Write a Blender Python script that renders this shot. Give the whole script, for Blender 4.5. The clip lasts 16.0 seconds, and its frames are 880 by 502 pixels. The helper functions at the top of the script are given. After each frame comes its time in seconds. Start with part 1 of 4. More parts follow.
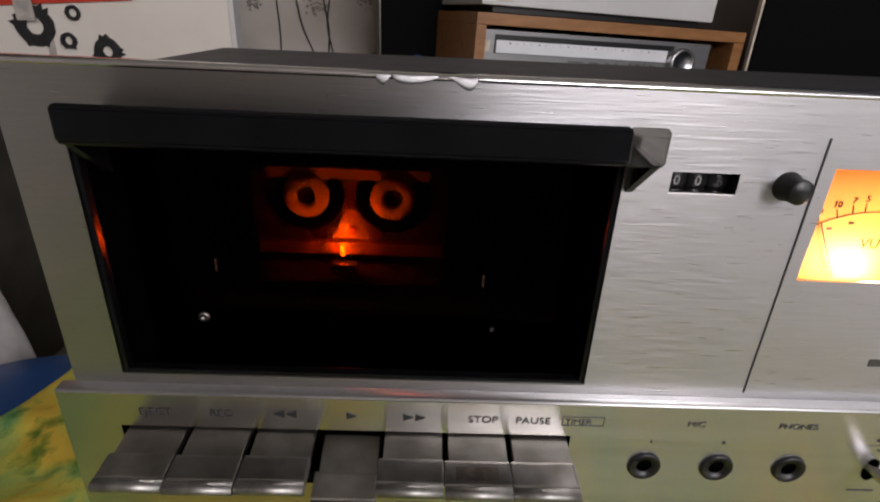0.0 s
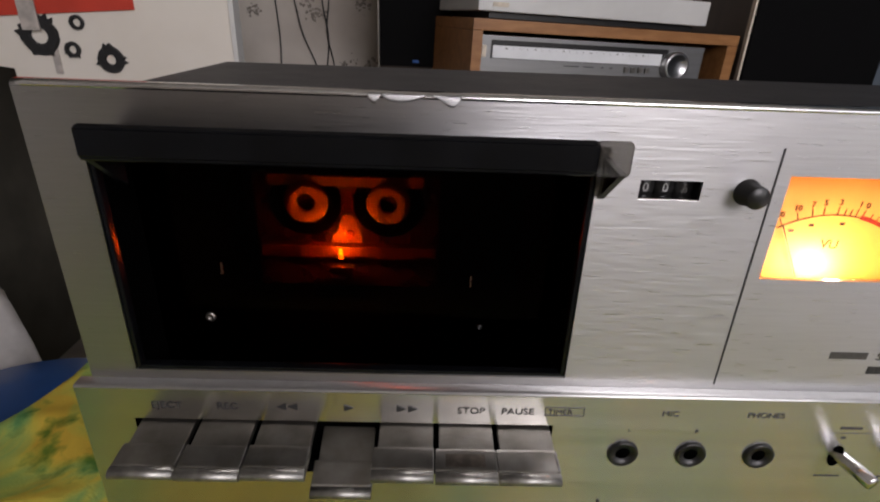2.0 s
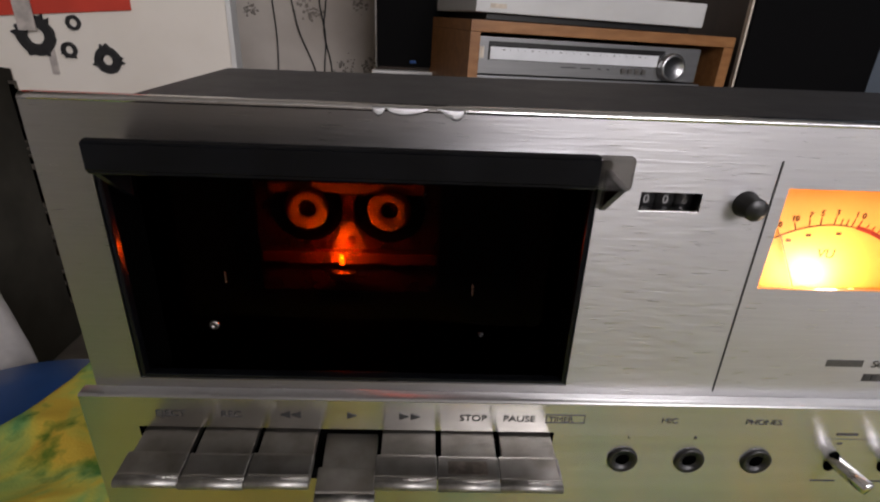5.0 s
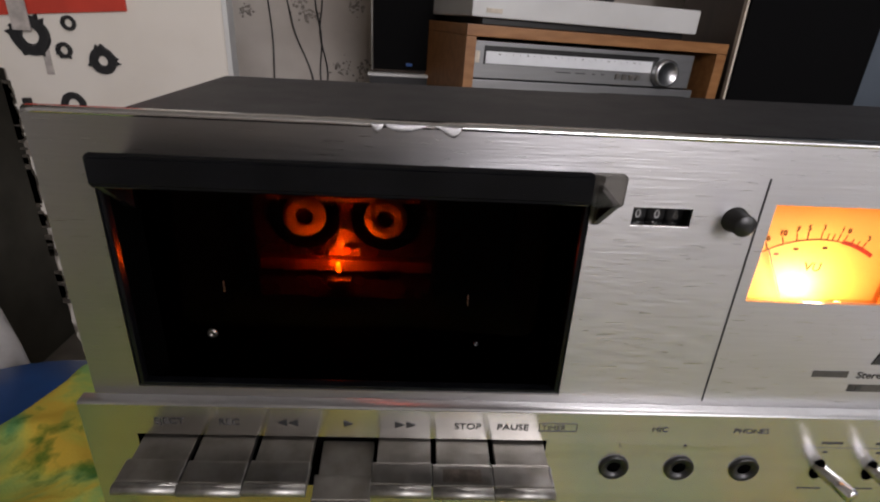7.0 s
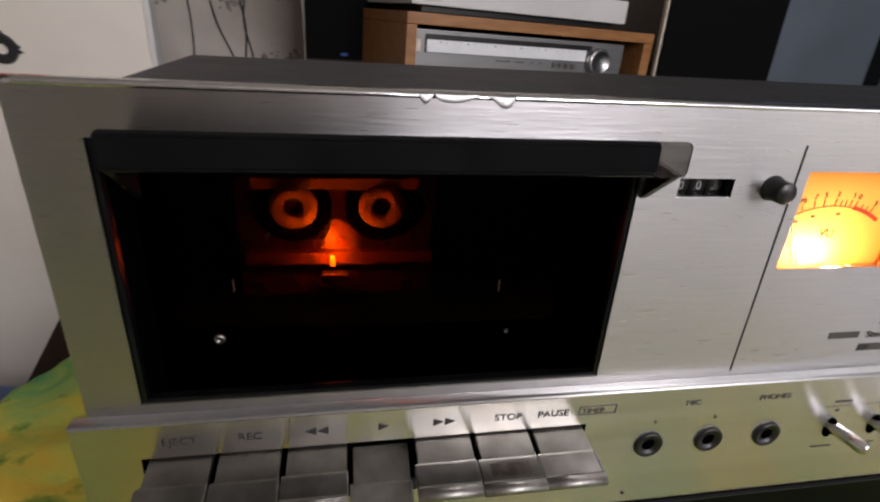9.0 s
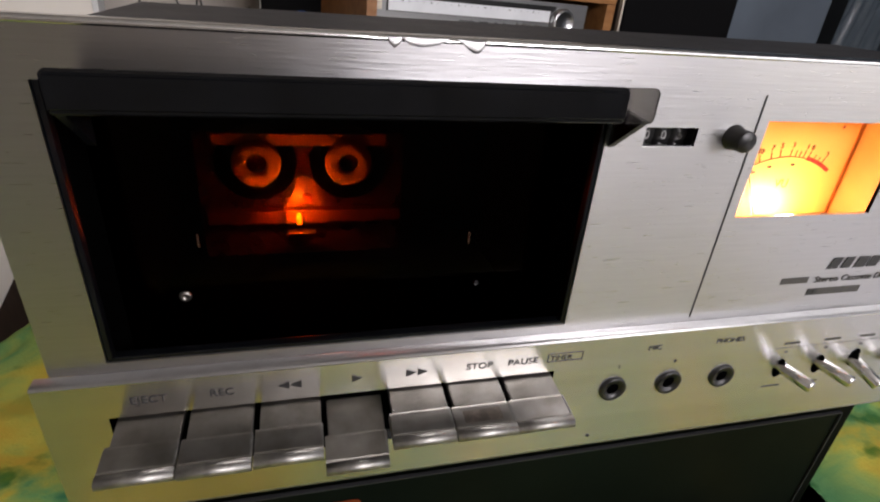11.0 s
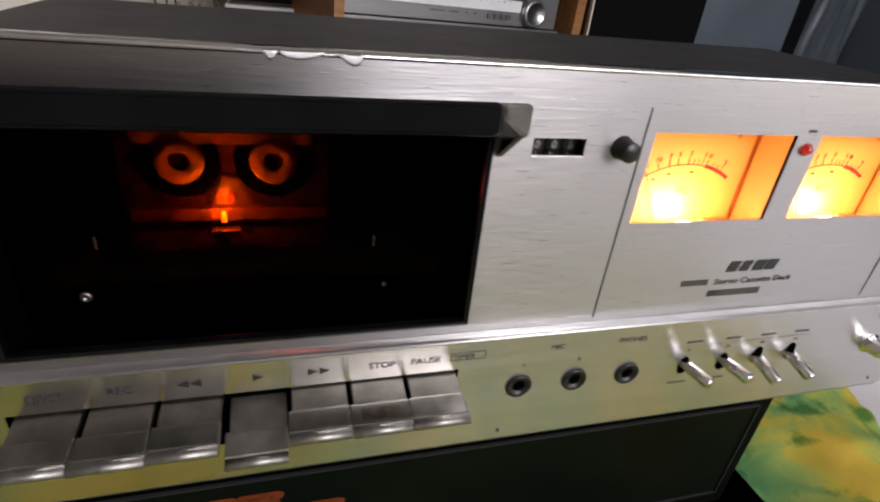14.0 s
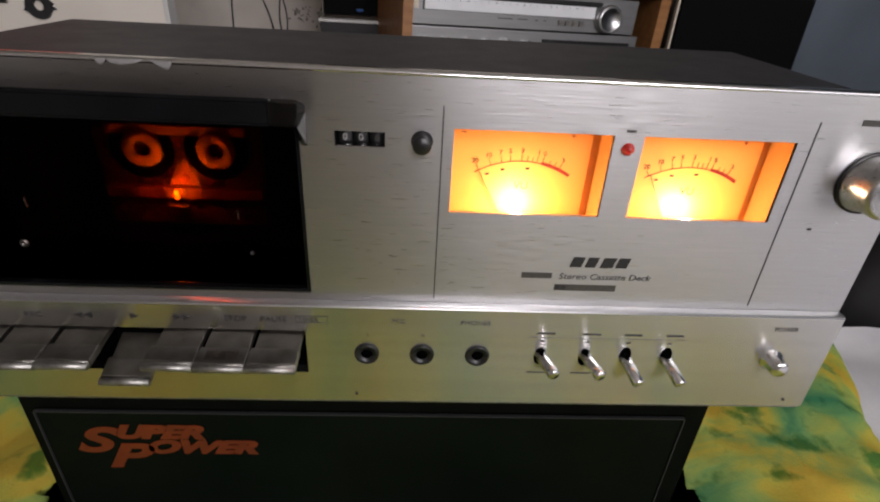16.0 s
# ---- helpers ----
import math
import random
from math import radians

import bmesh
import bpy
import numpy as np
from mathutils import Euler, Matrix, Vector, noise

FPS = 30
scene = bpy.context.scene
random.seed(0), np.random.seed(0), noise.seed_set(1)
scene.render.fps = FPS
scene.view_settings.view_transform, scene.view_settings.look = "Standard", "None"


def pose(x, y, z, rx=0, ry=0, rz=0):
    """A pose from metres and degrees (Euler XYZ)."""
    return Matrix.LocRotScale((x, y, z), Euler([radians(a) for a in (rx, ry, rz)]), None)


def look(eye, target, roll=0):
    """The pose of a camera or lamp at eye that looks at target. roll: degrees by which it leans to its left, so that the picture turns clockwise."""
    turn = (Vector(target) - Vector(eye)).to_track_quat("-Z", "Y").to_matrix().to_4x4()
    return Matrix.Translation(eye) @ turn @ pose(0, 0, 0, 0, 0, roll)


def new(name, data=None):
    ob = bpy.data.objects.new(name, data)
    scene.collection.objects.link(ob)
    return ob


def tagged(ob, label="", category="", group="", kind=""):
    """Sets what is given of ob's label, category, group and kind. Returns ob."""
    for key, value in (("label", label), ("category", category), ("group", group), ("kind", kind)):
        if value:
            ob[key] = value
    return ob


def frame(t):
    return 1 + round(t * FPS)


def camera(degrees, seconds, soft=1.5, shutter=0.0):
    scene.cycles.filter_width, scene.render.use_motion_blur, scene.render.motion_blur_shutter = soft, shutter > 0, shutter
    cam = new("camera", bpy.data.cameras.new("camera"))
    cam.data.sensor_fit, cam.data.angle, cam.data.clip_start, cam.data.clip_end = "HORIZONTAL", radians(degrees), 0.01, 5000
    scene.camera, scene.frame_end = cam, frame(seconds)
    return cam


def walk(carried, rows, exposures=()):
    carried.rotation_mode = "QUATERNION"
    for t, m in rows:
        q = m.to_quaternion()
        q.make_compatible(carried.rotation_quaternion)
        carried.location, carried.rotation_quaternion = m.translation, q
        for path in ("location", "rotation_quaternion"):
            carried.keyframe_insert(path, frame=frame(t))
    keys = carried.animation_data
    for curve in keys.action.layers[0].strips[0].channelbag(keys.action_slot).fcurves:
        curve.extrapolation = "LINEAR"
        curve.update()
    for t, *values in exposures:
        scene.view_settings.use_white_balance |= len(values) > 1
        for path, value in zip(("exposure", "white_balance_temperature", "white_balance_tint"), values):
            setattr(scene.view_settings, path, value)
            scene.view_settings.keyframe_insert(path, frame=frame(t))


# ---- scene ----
cam = camera(79.66, 16.0, soft=2.1, shutter=0.5)
PATH = [
    (0, (-0.11265, -0.14610, 0.11401), (-0.05430, 1.67632, -0.70780), 2.723),
    (0.5, (-0.11258, -0.14955, 0.11523), (-0.05702, 1.67505, -0.70194), 2.536),
    (1, (-0.11293, -0.15130, 0.11775), (-0.05797, 1.67448, -0.69681), 2.440),
    (1.5, (-0.11076, -0.15409, 0.11891), (-0.05623, 1.67256, -0.69372), 2.396),
    (2, (-0.10894, -0.15843, 0.12002), (-0.05498, 1.66739, -0.69452), 2.253),
    (2.5, (-0.10877, -0.16079, 0.12182), (-0.05067, 1.66558, -0.69120), 2.295),
    (3, (-0.10947, -0.15827, 0.12069), (-0.04778, 1.66793, -0.69243), 2.248),
    (3.5, (-0.11101, -0.15736, 0.12062), (-0.04550, 1.66847, -0.69304), 2.281),
    (4, (-0.11123, -0.15660, 0.12080), (-0.04695, 1.66777, -0.69622), 2.271),
    (6.5, (-0.11143, -0.16208, 0.12955), (-0.02841, 1.66097, -0.68874), 2.933),
    (7, (-0.11225, -0.16002, 0.12908), (-0.02297, 1.66451, -0.68524), 3.074),
    (7.5, (-0.11457, -0.15784, 0.12900), (-0.01936, 1.66656, -0.68494), 3.148),
    (8, (-0.11348, -0.16031, 0.12886), (-0.01174, 1.66309, -0.68652), 3.124),
    (8.5, (-0.12507, -0.15741, 0.12407), (0.01365, 1.66357, -0.69128), 3.093),
    (9, (-0.14754, -0.14653, 0.11892), (0.20565, 1.64249, -0.70247), 3.652),
    (9.5, (-0.15151, -0.13460, 0.11167), (0.30282, 1.61608, -0.74197), 3.778),
    (10, (-0.14530, -0.13825, 0.11263), (0.31786, 1.59771, -0.76594), 3.666),
    (12.5, (-0.15739, -0.15537, 0.11891), (0.35866, 1.49858, -0.88015), 7.042),
    (13, (-0.14539, -0.15067, 0.12502), (0.38039, 1.48958, -0.89141), 7.142),
    (13.5, (-0.13795, -0.14980, 0.12621), (0.39856, 1.48763, -0.88916), 6.836),
    (14, (-0.12115, -0.15735, 0.12440), (0.41188, 1.51242, -0.83879), 6.235),
    (14.5, (-0.09036, -0.16578, 0.12819), (0.28968, 1.52571, -0.86901), 3.968),
    (15, (-0.05599, -0.18536, 0.13362), (0.24563, 1.53147, -0.84695), 3.691),
    (15.5, (-0.03149, -0.19397, 0.14094), (0.17298, 1.51940, -0.87027), 3.774),
    (16, (-0.01072, -0.20386, 0.13644), (0.09533, 1.54159, -0.83420), 3.336),
]
walk(cam, [(t, look(eye, target, roll)) for t, eye, target, roll in PATH], [(0, -0.18), (8.5, -0.14), (9.5, 0.1), (12.5, 0.22), (14, 0.1), (15, -0.08), (16, -0.18)])

# ---- world and light: daylight from windows behind and to the right of the camera ----
TABLE, FLOOR, CEIL = -0.206, -0.95, 1.6
XW, XE, YS, YN = -1.3, 1.25, -1.9, 1.45
world = bpy.data.worlds.new("world")
scene.world = world
world.use_nodes = True
wn = world.node_tree
sky = wn.nodes.new("ShaderNodeTexSky")
sky.sky_type, sky.sun_disc = "NISHITA", False
sky.sun_elevation, sky.sun_rotation = radians(40), radians(120)
wn.links.new(sky.outputs[0], wn.nodes["Background"].inputs[0])
wn.nodes["Background"].inputs[1].default_value = 0.1


def lamp(name, kind, m, energy, color, size=0.01, size_y=None):
    data = bpy.data.lights.new(name, kind)
    data.energy, data.color = energy, color
    if kind == "AREA":
        data.shape, data.size, data.size_y = "RECTANGLE", size, size_y or size
    else:
        data.shadow_soft_size = size
    ob = new(name, data)
    ob.matrix_world = m
    return ob


# daylight standing in the two window openings
lamp("window_light_east", "AREA", look((XE - 0.03, -1.05, 0.55), (-0.2, -0.3, 0.0)), 6, (1.0, 0.92, 0.94), 1.2, 1.1)
lamp("window_light_south", "AREA", look((0.67, YS + 0.03, 1.0), (0.0, 0.3, -0.15)), 38, (1.0, 0.93, 0.96), 1.1, 1.0)

# ---- materials ----


def mat(name, color, rough=0.5, metal=0.0, vary=0.0, scale=30.0, bump=0.0, bscale=200.0, stretch=(1, 1, 1), color2=None,
        emit=None, strength=0.0, spec=0.5, rvary=0.0, detail=4.0, ramp=(0.35, 0.65), coat=0.0, brushed=0.0):
    m = bpy.data.materials.new(name)
    m.use_nodes = True
    nt = m.node_tree
    b = nt.nodes["Principled BSDF"]
    b.inputs["Base Color"].default_value = (*color, 1)
    b.inputs["Roughness"].default_value, b.inputs["Metallic"].default_value = rough, metal
    b.inputs["Specular IOR Level"].default_value = spec
    b.inputs["Coat Weight"].default_value = coat
    tc = nt.nodes.new("ShaderNodeTexCoord")
    mp = nt.nodes.new("ShaderNodeMapping")
    mp.inputs["Scale"].default_value = stretch
    nt.links.new(tc.outputs["Object"], mp.inputs[0])
    if vary or color2:
        n = nt.nodes.new("ShaderNodeTexNoise")
        n.inputs["Scale"].default_value, n.inputs["Detail"].default_value = scale, detail
        nt.links.new(mp.outputs[0], n.inputs["Vector"])
        r = nt.nodes.new("ShaderNodeValToRGB")
        r.color_ramp.elements[0].position, r.color_ramp.elements[1].position = ramp
        lo = color2 or tuple(c * (1 - vary) for c in color)
        r.color_ramp.elements[0].color, r.color_ramp.elements[1].color = (*lo, 1), (*color, 1)
        nt.links.new(n.outputs["Fac"], r.inputs[0])
        nt.links.new(r.outputs[0], b.inputs["Base Color"])
    if rvary:
        n3 = nt.nodes.new("ShaderNodeTexNoise")
        n3.inputs["Scale"].default_value = scale * 2.3
        nt.links.new(mp.outputs[0], n3.inputs["Vector"])
        mr = nt.nodes.new("ShaderNodeMapRange")
        mr.inputs["To Min"].default_value, mr.inputs["To Max"].default_value = max(rough - rvary, 0.02), rough + rvary
        nt.links.new(n3.outputs["Fac"], mr.inputs["Value"])
        nt.links.new(mr.outputs[0], b.inputs["Roughness"])
    if bump:
        n2 = nt.nodes.new("ShaderNodeTexNoise")
        n2.inputs["Scale"].default_value, n2.inputs["Detail"].default_value = bscale, 3
        nt.links.new(mp.outputs[0], n2.inputs["Vector"])
        bp = nt.nodes.new("ShaderNodeBump")
        bp.inputs["Strength"].default_value, bp.inputs["Distance"].default_value = bump, 0.001
        nt.links.new(n2.outputs["Fac"], bp.inputs["Height"])
        nt.links.new(bp.outputs[0], b.inputs["Normal"])
    if brushed:
        tan = nt.nodes.new("ShaderNodeTangent")
        tan.direction_type, tan.uv_map = "UV_MAP", "brush"
        b.inputs["Anisotropic"].default_value = brushed
        nt.links.new(tan.outputs[0], b.inputs["Tangent"])
    if emit:
        b.inputs["Emission Color"].default_value = (*emit, 1)
        b.inputs["Emission Strength"].default_value = strength
    return m


M_PANEL = mat("brushed_aluminium", (0.56, 0.555, 0.56), 0.31, 1.0, vary=0.08, scale=300, bump=0.10, bscale=380, stretch=(0.12, 1, 3.1), rvary=0.10, ramp=(0.25, 0.75), detail=6, brushed=0.85)
M_LOWER = mat("satin_aluminium", (0.64, 0.635, 0.615), 0.25, 1.0, vary=0.08, scale=60, bump=0.03, bscale=420, stretch=(0.05, 1, 3.2), rvary=0.03, brushed=0.9)
M_LEDGE = mat("polished_ledge", (0.80, 0.80, 0.80), 0.42, 1.0, vary=0.06, scale=200)
M_CHROME = mat("chrome", (0.82, 0.82, 0.82), 0.16, 1.0, vary=0.1, scale=300)
M_KNOB = mat("satin_chrome", (0.62, 0.62, 0.62), 0.30, 1.0, vary=0.2, scale=300, rvary=0.08)
M_BARE = mat("bare_aluminium", (0.92, 0.92, 0.92), 0.42, 1.0, vary=0.1, scale=400)
M_KEY = mat("worn_grey_metal", (0.38, 0.365, 0.34), 0.36, 1.0, color2=(0.17, 0.155, 0.135), scale=85, bump=0.02, bscale=900, rvary=0.05, ramp=(0.2, 0.8))
M_KEYPAD = mat("worn_key_pad", (0.40, 0.385, 0.36), 0.36, 1.0, color2=(0.22, 0.205, 0.18), scale=95, bump=0.02, bscale=900, rvary=0.08, ramp=(0.25, 0.75))
M_WEAR = mat("worn_brass", (0.33, 0.285, 0.245), 0.35, 1.0, vary=0.4, scale=300)
M_KEYEDGE = mat("polished_key_edge", (0.42, 0.41, 0.385), 0.46, 1.0, vary=0.3, scale=300)
# near-black for black parts; the dark of recesses is put into it too
M_DARK = mat("black_parts_and_shade", (0.0012, 0.0012, 0.0012), 0.9, vary=0.3, scale=60, spec=0.0)
M_VISOR = mat("smoked_black_plastic", (0.0035, 0.004, 0.005), 0.2, vary=0.4, scale=80, rvary=0.08, spec=0.28)
M_BLACK = mat("black_plastic", (0.012, 0.012, 0.012), 0.35, vary=0.3, scale=200)
M_INK = mat("dark_ink", (0.02, 0.02, 0.02), 0.5, vary=0.2, scale=900)
M_INKSOFT = mat("worn_ink", (0.06, 0.057, 0.05), 0.5, vary=0.3, scale=700)
M_WHITEINK = mat("white_ink", (0.34, 0.34, 0.33), 0.5, vary=0.2, scale=900)
M_COVER = mat("dark_grey_paint", (0.026, 0.026, 0.028), 0.55, vary=0.25, scale=25, bump=0.25, bscale=900, rvary=0.08)
# orange lamp glow of the meters is put into card and housing colours
M_CARD = mat("meter_card_with_glow", (0.92, 0.41, 0.075), 0.6, vary=0.08, scale=60)
M_HOUSING = mat("meter_housing_with_glow", (0.60, 0.27, 0.06), 0.5, vary=0.1, scale=90)
M_SCALE = mat("brown_scale_ink", (0.10, 0.038, 0.010), 0.5, vary=0.2, scale=500)
M_RED = mat("red_ink", (0.38, 0.03, 0.01), 0.5, vary=0.2, scale=500)
M_LED = mat("red_lens", (0.45, 0.02, 0.015), 0.15, vary=0.2, scale=300, coat=0.5)
M_SHELL = mat("smoked_amber_plastic", (0.045, 0.02, 0.012), 0.22, vary=0.4, scale=120, coat=0.3)
# lamp glow on the shell is put into these two paler ambers
M_SHELL2 = mat("amber_plastic", (0.24, 0.11, 0.05), 0.3, vary=0.4, scale=160)
M_SHELL3 = mat("amber_plastic_with_glow", (0.40, 0.27, 0.16), 0.25, color2=(0.20, 0.10, 0.05), scale=260)
M_HUB = mat("white_hub_plastic", (0.80, 0.76, 0.68), 0.4, vary=0.1, scale=200)
M_LABEL = mat("paper_label", (0.74, 0.66, 0.54), 0.6, vary=0.25, scale=90)
M_BULB = mat("amber_bulb", (1.0, 0.4, 0.08), 0.3, emit=(1.0, 0.50, 0.15), strength=40.0)
M_BOX = mat("black_vinyl", (0.004, 0.005, 0.0035), 0.6, spec=0.02, vary=0.3, scale=40, bump=0.15, bscale=600)
M_GRILLE = mat("smoky_front", (0.004, 0.006, 0.004), 0.45, spec=0.04, vary=0.3, scale=20, rvary=0.06)
M_ORANGE = mat("orange_print", (0.14, 0.022, 0.004), 0.5, vary=0.25, scale=120)
M_WALL = mat("stained_plaster", (0.66, 0.61, 0.55), 0.85, color2=(0.45, 0.40, 0.35), scale=3.0, bump=0.3, bscale=60, ramp=(0.3, 0.55), detail=8)
M_PLASTER = mat("grey_plaster", (0.42, 0.40, 0.37), 0.85, vary=0.2, scale=3.0, bump=0.2, bscale=60)
M_STAIN = mat("mould_stain", (0.30, 0.265, 0.23), 0.9, vary=0.4, scale=60)
M_BOARD = mat("cream_painted_board", (0.82, 0.77, 0.69), 0.55, color2=(0.72, 0.66, 0.57), scale=4.0, bump=0.1, bscale=90, ramp=(0.25, 0.5), detail=6)
M_BROKEN = mat("broken_board_edge", (0.10, 0.085, 0.065), 0.9, vary=0.5, scale=60)
M_SLATE = mat("slate_blue_paint", (0.10, 0.125, 0.155), 0.6, vary=0.25, scale=5, bump=0.15, bscale=80)
M_WALLSHADE = mat("olive_wall_painted_shade", (0.10, 0.095, 0.075), 0.8, vary=0.4, scale=6, bump=0.2, bscale=80)
M_CEIL = mat("ceiling_paint", (0.7, 0.68, 0.64), 0.9, vary=0.1, scale=4)
M_FLOOR = mat("dark_tile_floor", (0.36, 0.33, 0.29), 0.5, vary=0.3, scale=7)
M_REDPOSTER = mat("red_poster", (0.62, 0.06, 0.035), 0.45, vary=0.15, scale=20)
M_TAPE = mat("clear_tape", (0.55, 0.50, 0.46), 0.3, vary=0.3, scale=80)
M_RUBBER = mat("black_rubber", (0.02, 0.02, 0.021), 0.6, vary=0.4, scale=120, bump=0.3, bscale=300)
M_WOOD = mat("teak_veneer", (0.40, 0.19, 0.07), 0.45, color2=(0.26, 0.11, 0.035), scale=26, stretch=(0.25, 3, 3), bump=0.08, bscale=200, ramp=(0.3, 0.7), detail=7)
M_SILVER = mat("satin_silver_fascia", (0.30, 0.30, 0.30), 0.45, 0.85, vary=0.1, scale=40, stretch=(0.1, 1, 4))
M_DIAL = mat("frosted_dial", (0.86, 0.88, 0.90), 0.35, vary=0.06, scale=40)
M_CREAM = mat("white_plinth", (0.70, 0.70, 0.68), 0.4, vary=0.08, scale=15)
M_SPEAKER = mat("black_grille_cloth", (0.0022, 0.0022, 0.0026), 0.85, spec=0.15, vary=0.35, scale=300, bump=0.4, bscale=1200)
M_SPKWOOD = mat("dark_brown_veneer", (0.05, 0.032, 0.02), 0.5, vary=0.3, scale=20, stretch=(4, 1, 0.4))
M_WIRE = mat("black_cable", (0.012, 0.012, 0.012), 0.5, vary=0.2, scale=200)
M_BLUE = mat("blue_plastic", (0.018, 0.085, 0.30), 0.35, vary=0.2, scale=12, rvary=0.06)
M_BAG = mat("white_sack", (0.62, 0.60, 0.58), 0.7, vary=0.2, scale=20, bump=0.4, bscale=60)
M_SHEET = mat("white_cotton", (0.72, 0.72, 0.74), 0.8, vary=0.12, scale=12, bump=0.3, bscale=300)
M_GLASS = mat("cloudy_plastic", (0.17, 0.20, 0.23), 0.25, color2=(0.11, 0.14, 0.165), scale=14, stretch=(3, 1, 0.6), ramp=(0.4, 0.75))


def cloth_material():
    m = mat("green_yellow_print_cloth", (0.5, 0.5, 0.1), 0.85, bump=0.5, bscale=500)
    nt = m.node_tree
    b = nt.nodes["Principled BSDF"]
    tc = nt.nodes.new("ShaderNodeTexCoord")
    big = nt.nodes.new("ShaderNodeTexNoise")
    big.inputs["Scale"].default_value, big.inputs["Detail"].default_value, big.inputs["Distortion"].default_value = 11.0, 6, 0.9
    ramp = nt.nodes.new("ShaderNodeValToRGB")
    els = ramp.color_ramp.elements
    els[0].position, els[0].color = 0.30, (0.07, 0.34, 0.16, 1)
    els[1].position, els[1].color = 0.60, (0.88, 0.66, 0.09, 1)
    for p, c in ((0.38, (0.26, 0.56, 0.20, 1)), (0.45, (0.52, 0.66, 0.17, 1)), (0.52, (0.80, 0.72, 0.12, 1))):
        e = els.new(p)
        e.color = c
    small = nt.nodes.new("ShaderNodeTexNoise")
    small.inputs["Scale"].default_value, small.inputs["Detail"].default_value = 34, 4
    r2 = nt.nodes.new("ShaderNodeValToRGB")
    r2.color_ramp.elements[0].position, r2.color_ramp.elements[1].position = 0.30, 0.42
    r2.color_ramp.elements[0].color, r2.color_ramp.elements[1].color = (0.22, 0.46, 0.34, 1), (1, 1, 1, 1)
    mix = nt.nodes.new("ShaderNodeMix")
    mix.data_type, mix.blend_type = "RGBA", "MULTIPLY"
    mix.inputs[0].default_value = 1.0
    nt.links.new(tc.outputs["Object"], big.inputs["Vector"])
    nt.links.new(tc.outputs["Object"], small.inputs["Vector"])
    nt.links.new(big.outputs["Fac"], ramp.inputs[0])
    nt.links.new(small.outputs["Fac"], r2.inputs[0])
    nt.links.new(ramp.outputs[0], mix.inputs[6])
    nt.links.new(r2.outputs[0], mix.inputs[7])
    nt.links.new(mix.outputs[2], b.inputs["Base Color"])
    return m


M_CLOTH = cloth_material()


def smoke_material(name, tint, shine):
    m = bpy.data.materials.new(name)
    m.use_nodes = True
    nt = m.node_tree
    clear, gloss, mix = nt.nodes.new("ShaderNodeBsdfTransparent"), nt.nodes.new("ShaderNodeBsdfGlossy"), nt.nodes.new("ShaderNodeMixShader")
    clear.inputs[0].default_value = (*tint, 1)
    gloss.inputs["Roughness"].default_value = 0.08
    mix.inputs[0].default_value = shine
    nt.links.new(clear.outputs[0], mix.inputs[1])
    nt.links.new(gloss.outputs[0], mix.inputs[2])
    nt.links.new(mix.outputs[0], nt.nodes["Material Output"].inputs[0])
    return m


M_SMOKE = smoke_material("smoked_amber_pane", (0.36, 0.125, 0.018), 0.003)
M_VISOREND = smoke_material("smoked_clear_plastic", (0.50, 0.49, 0.47), 0.05)

# ---- mesh helpers ----


def mesh_object(name, bm, material, smooth=False):
    bmesh.ops.recalc_face_normals(bm, faces=bm.faces)
    me = bpy.data.meshes.new(name)
    bm.to_mesh(me)
    bm.free()
    me.materials.append(material)
    if smooth:
        for p in me.polygons:
            p.use_smooth = True
    return new(name, me)


def part(name, bm, material, parent, label="", smooth=False):
    ob = mesh_object(name, bm, material, smooth)
    ob.parent = parent
    ob.matrix_parent_inverse = parent.matrix_world.inverted()
    if material in (M_PANEL, M_LOWER):
        uv = ob.data.uv_layers.new(name="brush")
        for lp in ob.data.loops:
            co = ob.data.vertices[lp.vertex_index].co
            uv.data[lp.index].uv = (co.z * 2 - co.y, co.x * 2)
    if label:
        ob["label"] = label
    return ob


def thing(name, x, y, z, label, category, group="", kind="", rz=0.0):
    ob = new(name)
    ob.empty_display_size = 0.02
    ob.matrix_world = pose(x, y, z, 0, 0, rz)
    bpy.context.view_layer.update()
    return tagged(ob, label, category, group, kind)


def box(x0, x1, y0, y1, z0, z1, bevel=0.0, seg=2, bm=None, m=None):
    bm2 = bmesh.new()
    bmesh.ops.create_cube(bm2, size=1)
    for v in bm2.verts:
        v.co = Vector(((x0 + x1) / 2 + v.co.x * (x1 - x0), (y0 + y1) / 2 + v.co.y * (y1 - y0), (z0 + z1) / 2 + v.co.z * (z1 - z0)))
    if bevel:
        bmesh.ops.bevel(bm2, geom=list(bm2.edges), offset=bevel, segments=seg, profile=0.7, affect="EDGES")
    if m is not None:
        bm2.transform(m)
    if bm is None:
        return bm2
    add(bm, bm2)
    return bm


def add(bm, other):
    tmp = bpy.data.meshes.new("tmp")
    other.to_mesh(tmp)
    other.free()
    bm.from_mesh(tmp)
    bpy.data.meshes.remove(tmp)
    return bm


